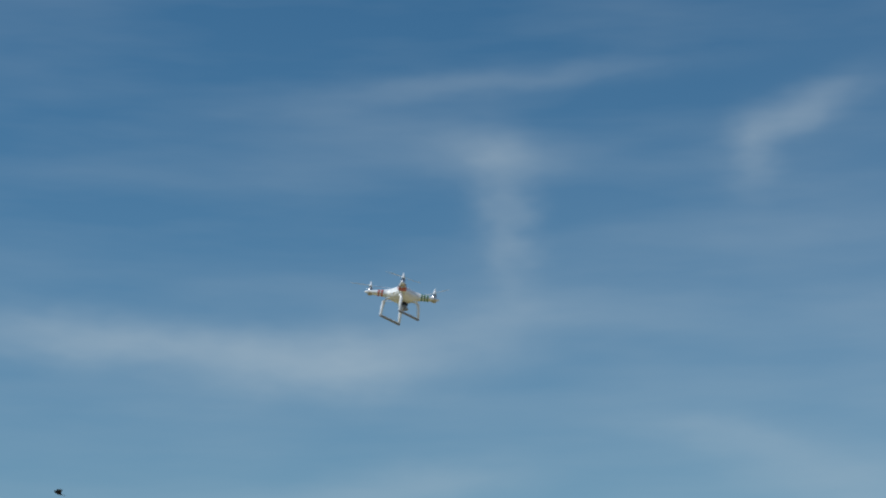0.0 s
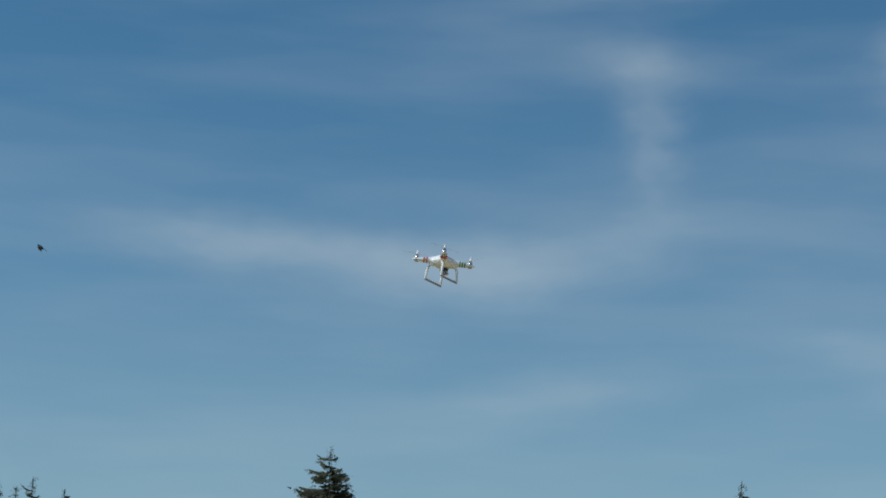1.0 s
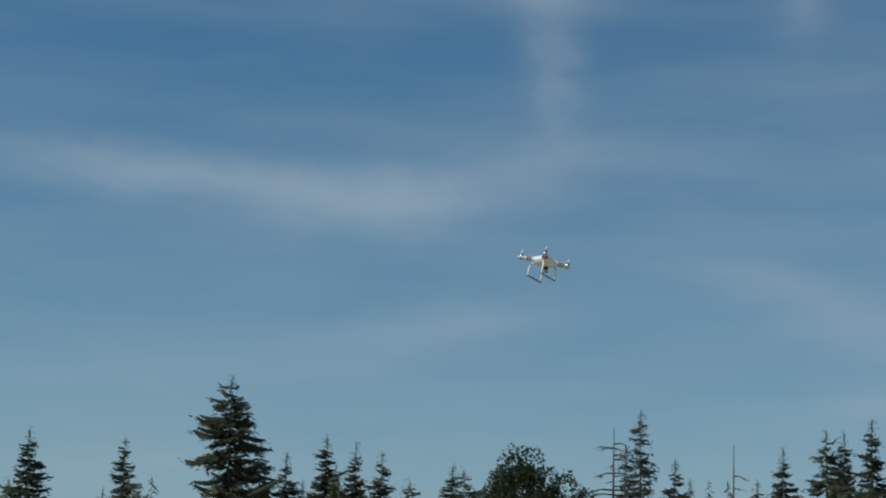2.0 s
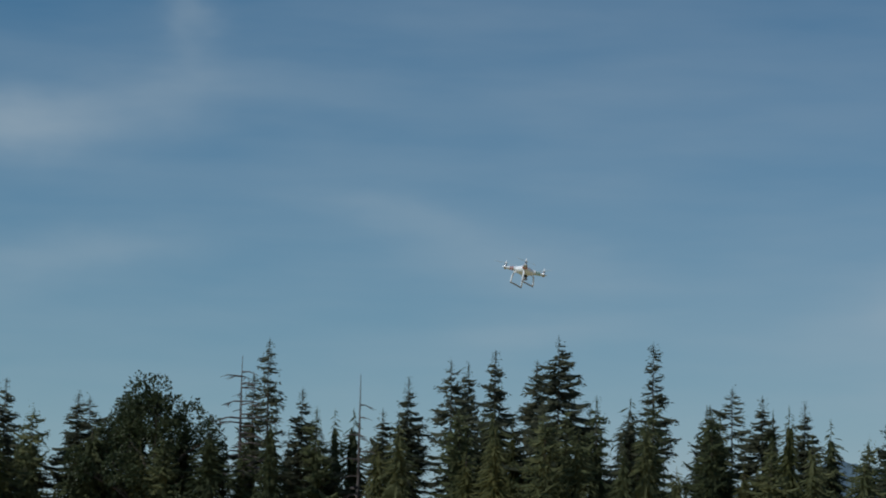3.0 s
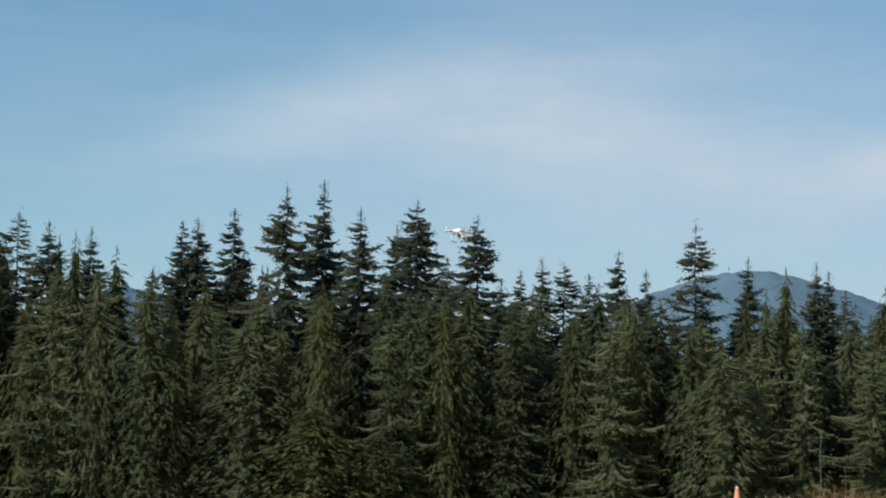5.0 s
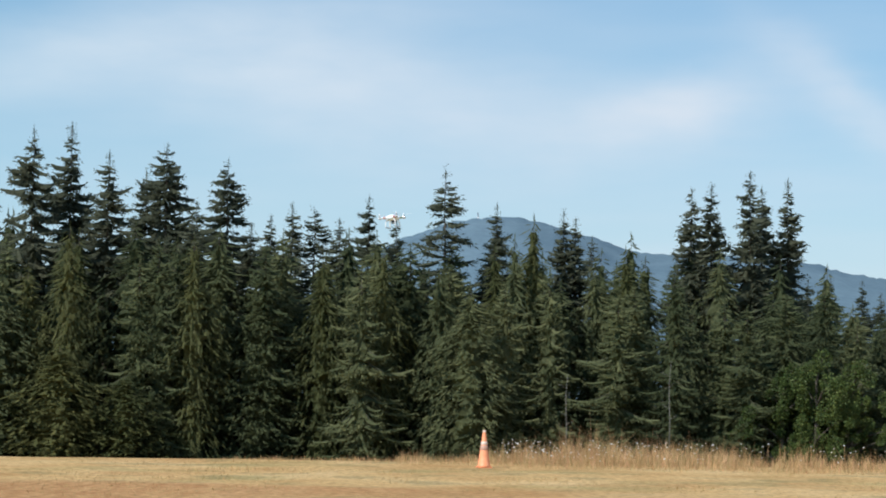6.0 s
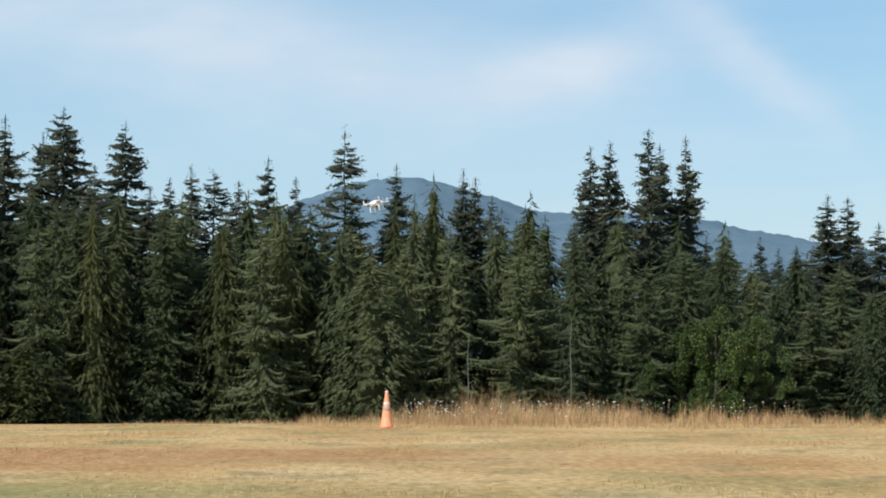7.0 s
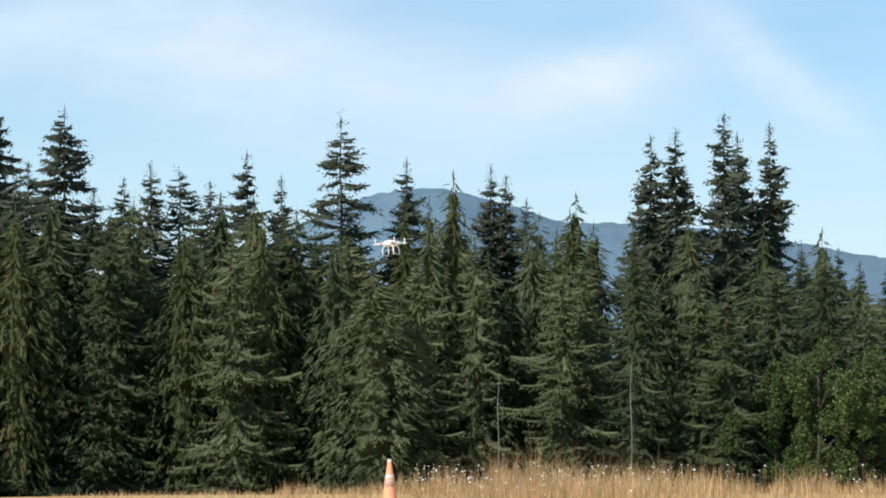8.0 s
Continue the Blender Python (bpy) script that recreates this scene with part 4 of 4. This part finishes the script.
# ---- quadcopter ----
def quadcopter():
    drone = tagged(new("quadcopter"), "white camera quadcopter with red and green arm stripes flying", "drone")

    def reach(a):
        """Outline of the shell: a round body with four arms on the diagonals."""
        d = (a - math.pi / 4) % (math.pi / 2)
        d = min(d, math.pi / 2 - d)
        return 0.068 + 0.118 * math.exp(-((d / 0.155) ** 2)) + 0.02 * math.exp(-((d / 0.5) ** 2))

    def top(r):
        return 0.012 + 0.030 * math.exp(-((r / 0.07) ** 2)) + 0.006 * math.exp(-((r / 0.15) ** 4))

    def under(r):
        return -0.012 - 0.022 * math.exp(-((r / 0.075) ** 4))

    bm = bmesh.new()
    N, rings = 160, [0.08, 0.25, 0.42, 0.58, 0.72, 0.84, 0.93, 0.985, 1.0]
    grid = []
    for side in (1, -1):
        for q in (rings if side > 0 else rings[::-1]):
            row = []
            for k in range(N):
                a = 2 * math.pi * k / N
                r = reach(a) * q
                edge = math.sqrt(max(0.0, 1 - q ** 6))
                z = (top(r) if side > 0 else under(r)) * edge
                row.append(bm.verts.new((r * math.cos(a), r * math.sin(a), z)))
            grid.append(row)
    for r, s in zip(grid, grid[1:]):
        for k in range(N):
            bm.faces.new((r[k], r[(k + 1) % N], s[(k + 1) % N], s[k]))
    bm.faces.new(grid[0][::-1])
    bm.faces.new(grid[-1])
    bmesh.ops.remove_doubles(bm, verts=bm.verts[:], dist=0.0001)
    shell = part("shell", bm, M_SHELL, drone)

    props = []
    for i in range(4):
        a = math.pi / 4 + i * math.pi / 2
        x, y = 0.175 * math.cos(a), 0.175 * math.sin(a)
        bm = bmesh.new()
        lathe(bm, [(0.010, -0.016), (0.014, -0.014), (0.0145, 0.012), (0.012, 0.026), (0.005, 0.029), (0.004, 0.034)], 18)
        bmesh.ops.translate(bm, verts=bm.verts[:], vec=(x, y, 0))
        part("motor", bm, M_METAL, drone, "silver brushless motor")
        bm = bmesh.new()
        lathe(bm, [(0.008, -0.004), (0.009, 0.002), (0.006, 0.010), (0.004, 0.022), (0.002, 0.028)], 14)
        for s in (1, -1):
            rows = []
            for t in np.linspace(0.04, 1, 9):
                c = 0.28 * (0.004 + 0.007 * math.sin(math.pi * min(1, 0.12 + t * 0.8)))
                tw = radians(13 - 9 * t)
                rows.append([bm.verts.new((s * 0.110 * t, s * c * w * math.cos(tw), 0.003 + c * w * math.sin(tw) + zt)) for w, zt in ((-1, 0), (0, 0.0012), (1, 0), (0, -0.0008))])
            for r, q in zip(rows, rows[1:]):
                for k in range(4):
                    bm.faces.new((r[k], r[(k + 1) % 4], q[(k + 1) % 4], q[k]))
            bm.faces.new(rows[-1])
            bm.faces.new(rows[0][::-1])
        prop = part("propeller", bm, M_SHELL, drone, "white two-bladed propeller")
        props.append((prop, x, y))
        tapes = {0: (M_GREEN, 3), 1: (M_GREEN, 3), 2: (M_RED, 2), 3: (M_RED, 1)}[i]
        for j in range(tapes[1]):
            bm = bmesh.new()
            r0 = 0.105 + j * (0.018 if tapes[0] is M_RED else 0.016)
            # the single wide red band paints ruddy light from the field onto its arm
            wide = 0.044 if tapes[1] == 1 else (0.009 if tapes[0] is M_RED else 0.007)
            sect = []
            for r in (r0, r0 + wide):
                half = 0.025 - 0.09 * (r - 0.1)
                ring = []
                for b in np.linspace(0, 2 * math.pi, 16, endpoint=False):
                    v = half * math.cos(b)
                    z = (top(r) + 0.002) * max(0, math.sin(b)) ** 0.6 if math.sin(b) > 0 else (under(r) - 0.002) * max(0, -math.sin(b)) ** 0.6
                    ring.append(bm.verts.new((r * math.cos(a) - v * math.sin(a), r * math.sin(a) + v * math.cos(a), z)))
                sect.append(ring)
            for k in range(16):
                bm.faces.new((sect[0][k], sect[0][(k + 1) % 16], sect[1][(k + 1) % 16], sect[1][k]))
            part("stripe", bm, tapes[0], drone, "red arm stripe" if tapes[0] is M_RED else "green tape stripe")

    for s in (1, -1):
        bm = bmesh.new()
        for e in (1, -1):
            pts = [(s * 0.038, e * 0.045, -0.018), (s * 0.055, e * 0.060, -0.026), (s * 0.066, e * 0.066, -0.045), (s * 0.070, e * 0.070, -0.08), (s * 0.072, e * 0.072, -0.120), (s * 0.072, e * 0.068, -0.126)]
            tube(bm, pts, [0.011, 0.010, 0.0085, 0.0075, 0.007, 0.006], 8)
        tube(bm, [(s * 0.072, -0.073, -0.124), (s * 0.072, 0.073, -0.124)], [0.0052, 0.0052], 8)
        gear = part("landing_gear", bm, M_SHELL, drone, "white plastic landing leg frame")
        # strip along the skid whose grey paints the shadow beneath the rail
        bm = bmesh.new()
        tube(bm, [(s * 0.072, -0.076, -0.128), (s * 0.072, 0.076, -0.128)], [0.0062, 0.0062], 8)
        part("skid_pad", bm, M_GREY, gear, "grey strip standing for the shade under the skid")
    bm = bmesh.new()
    bmesh.ops.create_cube(bm, size=1, matrix=Matrix.Translation((0.0, 0.02, -0.042)) @ Matrix.Diagonal((0.04, 0.035, 0.02, 1)))
    bmesh.ops.bevel(bm, geom=bm.edges[:], offset=0.004, segments=2, affect="EDGES")
    mount = part("camera_mount", bm, M_DARK, drone, "dark damped camera mount", smooth=False)
    bm = bmesh.new()
    bmesh.ops.create_cube(bm, size=1, matrix=Matrix.Translation((0.0, 0.02, -0.064)) @ Matrix.Diagonal((0.042, 0.026, 0.03, 1)))
    bmesh.ops.bevel(bm, geom=bm.edges[:], offset=0.005, segments=2, affect="EDGES")
    part("action_camera", bm, M_GREY, mount, "small grey action camera", smooth=False)
    bm = bmesh.new()
    bmesh.ops.create_cone(bm, cap_ends=True, segments=14, radius1=0.010, radius2=0.009, depth=0.01, matrix=Matrix.Translation((0.010, 0.036, -0.066)) @ pose(0, 0, 0, 90, 0, 0))
    part("lens", bm, M_METAL, mount)
    bm = bmesh.new()
    bmesh.ops.create_cube(bm, size=1, matrix=Matrix.Translation((0, -0.066, 0.004)) @ Matrix.Diagonal((0.06, 0.012, 0.03, 1)))
    bmesh.ops.bevel(bm, geom=bm.edges[:], offset=0.003, segments=2, affect="EDGES")
    part("battery_cover", bm, M_SHELL, drone, "white battery end cover", smooth=False)
    return drone, props


drone, propellers = quadcopter()


# ---- birds ----
def bird(name, label, span, body_mat, wing_mat, breast_mat):
    """A flying songbird that heads along its own +y: body, tail, beak and two wings hinged at the shoulder."""
    k = span / 0.34
    b = tagged(new(name), label, "bird")
    bm = bmesh.new()
    prof = [(0.004, 0.105), (0.018, 0.095), (0.023, 0.08), (0.022, 0.068), (0.030, 0.04), (0.034, 0.01), (0.030, -0.03), (0.018, -0.07), (0.010, -0.085)]
    tube(bm, [(0, y * k, (0.006 * math.sin(y * 20)) * k) for _, y in prof], [r * k for r, _ in prof], 12, 0.9)
    part("body", bm, body_mat, b)
    bm = bmesh.new()
    tube(bm, [(0, y * k, -0.007 * k) for _, y in prof[2:7]], [r * k * 0.95 for r, _ in prof[2:7]], 12, 0.9)
    part("breast", bm, breast_mat, b)
    bm = bmesh.new()
    tube(bm, [(0, 0.102 * k, 0.002 * k), (0, 0.125 * k, -0.002 * k)], [0.006 * k, 0.001 * k], 6)
    part("beak", bm, M_DARK, b)
    bm = bmesh.new()
    ring = [(-0.008, -0.075), (0.008, -0.075), (0.026, -0.165), (0.008, -0.172), (-0.008, -0.172), (-0.026, -0.165)]
    for z in (0.002, -0.002):
        bm.faces.new([bm.verts.new((x * k, y * k, z * k)) for x, y in ring])
    bm.verts.ensure_lookup_table()
    for i in range(6):
        j = (i + 1) % 6
        bm.faces.new((bm.verts[i], bm.verts[j], bm.verts[6 + j], bm.verts[6 + i]))
    part("tail", bm, wing_mat, b, smooth=False)
    wings = []
    for s in (1, -1):
        bm = bmesh.new()
        rows = []
        for t, lead, trail in ((0, 0.045, -0.035), (0.2, 0.055, -0.04), (0.42, 0.062, -0.035), (0.62, 0.050, -0.035), (0.82, 0.022, -0.04), (0.94, -0.005, -0.045), (1.0, -0.035, -0.05)):
            x = 0.015 + t * 0.155
            th = 0.006 * (1 - t) + 0.001
            rows.append([bm.verts.new((s * x * k, yy * k, zz * k)) for yy, zz in ((lead * 1.15, 0), ((lead + trail) / 2, th), (trail * 1.35, 0), ((lead + trail) / 2, -th * 0.4))])
        for r, q in zip(rows, rows[1:]):
            for i in range(4):
                bm.faces.new((r[i], r[(i + 1) % 4], q[(i + 1) % 4], q[i]))
        bm.faces.new(rows[0])
        bm.faces.new(rows[-1][::-1])
        wings.append((part("wing", bm, wing_mat, b), s))
    return b, wings


robin = bird("songbird", "rust-breasted brown songbird flying past with beating wings", 0.44, M_WING, M_WING, M_BREAST)
swallows = [bird("swallow", "small dark swallow flying high against the sky", 0.28, M_BIRD, M_BIRD, M_BIRD) for _ in range(3)]


# ---- everything that moves ----
def heading(p, q, bank=0.0, turn=0.0):
    """Pose at p that faces q along +y."""
    d = Vector(q) - Vector(p)
    yaw = math.degrees(math.atan2(-d.x, d.y))
    climb = math.degrees(math.atan2(d.z, math.hypot(d.x, d.y)))
    return pose(*p, climb, 0, yaw + turn) @ pose(0, 0, 0, 0, bank, 0)


def fly(thing, path, beat, swing, phase, turn=0.0):
    """Flies a bird along (seconds, x, y, z) and goes on along its first and last legs; beats its wings."""
    b, wings = thing
    path = [(t, Vector((x, y, z))) for t, x, y, z in path]
    first = (path[1][1] - path[0][1]) / (path[1][0] - path[0][0])
    last = (path[-1][1] - path[-2][1]) / (path[-1][0] - path[-2][0])
    rows = []
    if path[0][0] > 0:
        path.insert(0, (0.0, path[0][1] - first * path[0][0]))
    path.append((8.0, path[-1][1] + last * (8.0 - path[-1][0])))
    for i, (t, p) in enumerate(path):
        q = path[i + 1][1] if i + 1 < len(path) else p + last
        rows.append((t, heading(p, q, 0, turn)))
    walk(b, rows)
    for wing, s in wings:
        walk(wing, [(k / FPS, pose(0, 0, 0.008, 0, -s * (swing * math.cos(2 * math.pi * (k / FPS - phase) / beat)), 0)) for k in range(241)])


def craft(x, y, z, az, pitch, bank, spin):
    """Pose of the quadcopter: place, bearing from the watcher, pitch and bank in that bearing, then the turn of its frame."""
    return pose(x, y, z, 0, 0, az) @ pose(0, 0, 0, pitch, bank, 0) @ pose(0, 0, 0, 0, 0, spin)


def motions():
    walk(drone, [
        (0.0, craft(-7.1, 9.61, 4.52, 36.5, -8, 7, -45)),
        (0.2, craft(-7.53, 9.67, 4.53, 37.9, -8, 6, -45)),
        (0.5, craft(-8.21, 10.15, 4.6, 39.0, -8, 5, -45)),
        (1.0, craft(-9.05, 11.16, 4.71, 39.0, -8, 6, -45)),
        (1.2, craft(-9.27, 11.64, 4.72, 38.5, -8, 7, -45)),
        (2.3, craft(-9.16, 14.95, 4.67, 31.5, -9, 11, -45)),
        (2.5, craft(-9.13, 16.02, 4.7, 29.7, -9, 11, -45)),
        (2.7, craft(-9.02, 17.11, 4.74, 27.8, -9, 11, -45)),
        (3.0, craft(-8.48, 18.29, 4.69, 24.9, -9, 11, -44)),
        (3.5, craft(-8.07, 22.05, 4.83, 20.1, -8, 10, -42)),
        (4.0, craft(-6.93, 24.34, 4.73, 15.9, -8, 9, -40)),
        (4.5, craft(-5.97, 28.2, 4.8, 12.0, -6, 9, -38)),
        (5.0, craft(-4.31, 28.84, 4.45, 8.5, -3, 0, -25)),
        (5.2, craft(-3.77, 29.23, 4.37, 7.3, -3, 0, -22)),
        (6.3, craft(-1.59, 30.87, 3.96, 2.9, -4, -8, -26)),
        (6.5, craft(-1.37, 31.38, 3.93, 2.5, -4, -8, -27)),
        (7.0, craft(-0.95, 31.91, 3.84, 1.7, -6, -12, -28)),
        (7.2, craft(-0.83, 32.86, 3.84, 1.6, -5, -11, -28)),
        (7.5, craft(-0.80, 35.93, 3.87, 1.3, -4, -10, -28)),
        (7.8, craft(-0.88, 38.08, 3.86, 1.4, -3, -7, -28)),
        (8.0, craft(-0.84, 40.04, 3.92, 1.5, -3, -5, -28)),
    ])
    for i, (prop, x, y) in enumerate(propellers):
        turn = 78 if i % 2 else -78
        walk(prop, [(k / FPS, pose(x, y, 0.036, 0, 0, 25 * i + turn * k)) for k in range(241)])
    fly(robin, [(2.5, -8.65, 10.11, 3.835), (2.6, -7.78, 12.01, 3.92), (2.7, -6.63, 13.80, 4.0), (2.8, -5.23, 15.42, 4.24)], 0.36, 33, 2.5, 32)
    fly(swallows[0], [(0.0, -29.42, 29.29, 7.94), (0.1, -30.13, 28.45, 8.40), (0.2, -30.76, 27.63, 8.96), (0.3, -31.04, 27.13, 9.60), (0.4, -31.41, 26.55, 10.13), (0.5, -32.05, 25.6, 10.7), (0.8, -32.6, 24.5, 12.0), (1.1, -31.65, 24.95, 13.1), (1.2, -31.33, 25.34, 13.45), (1.6, -31.3, 24.4, 15.4)], 0.3, 40, 0.05)
    fly(swallows[1], [(0.4, -30.91, 32.12, 7.76), (0.6, -32.23, 30.52, 9.01), (0.8, -33.03, 29.30, 10.28), (1.0, -33.39, 28.65, 11.02), (1.2, -34.03, 27.68, 11.65)], 0.27, 42, 0.1)
    fly(swallows[2], [(0.5, -34.25, 31.56, 7.92), (0.6, -35.02, 30.63, 8.23), (0.7, -35.68, 29.80, 8.53)], 0.29, 40, 0.0)


motions()
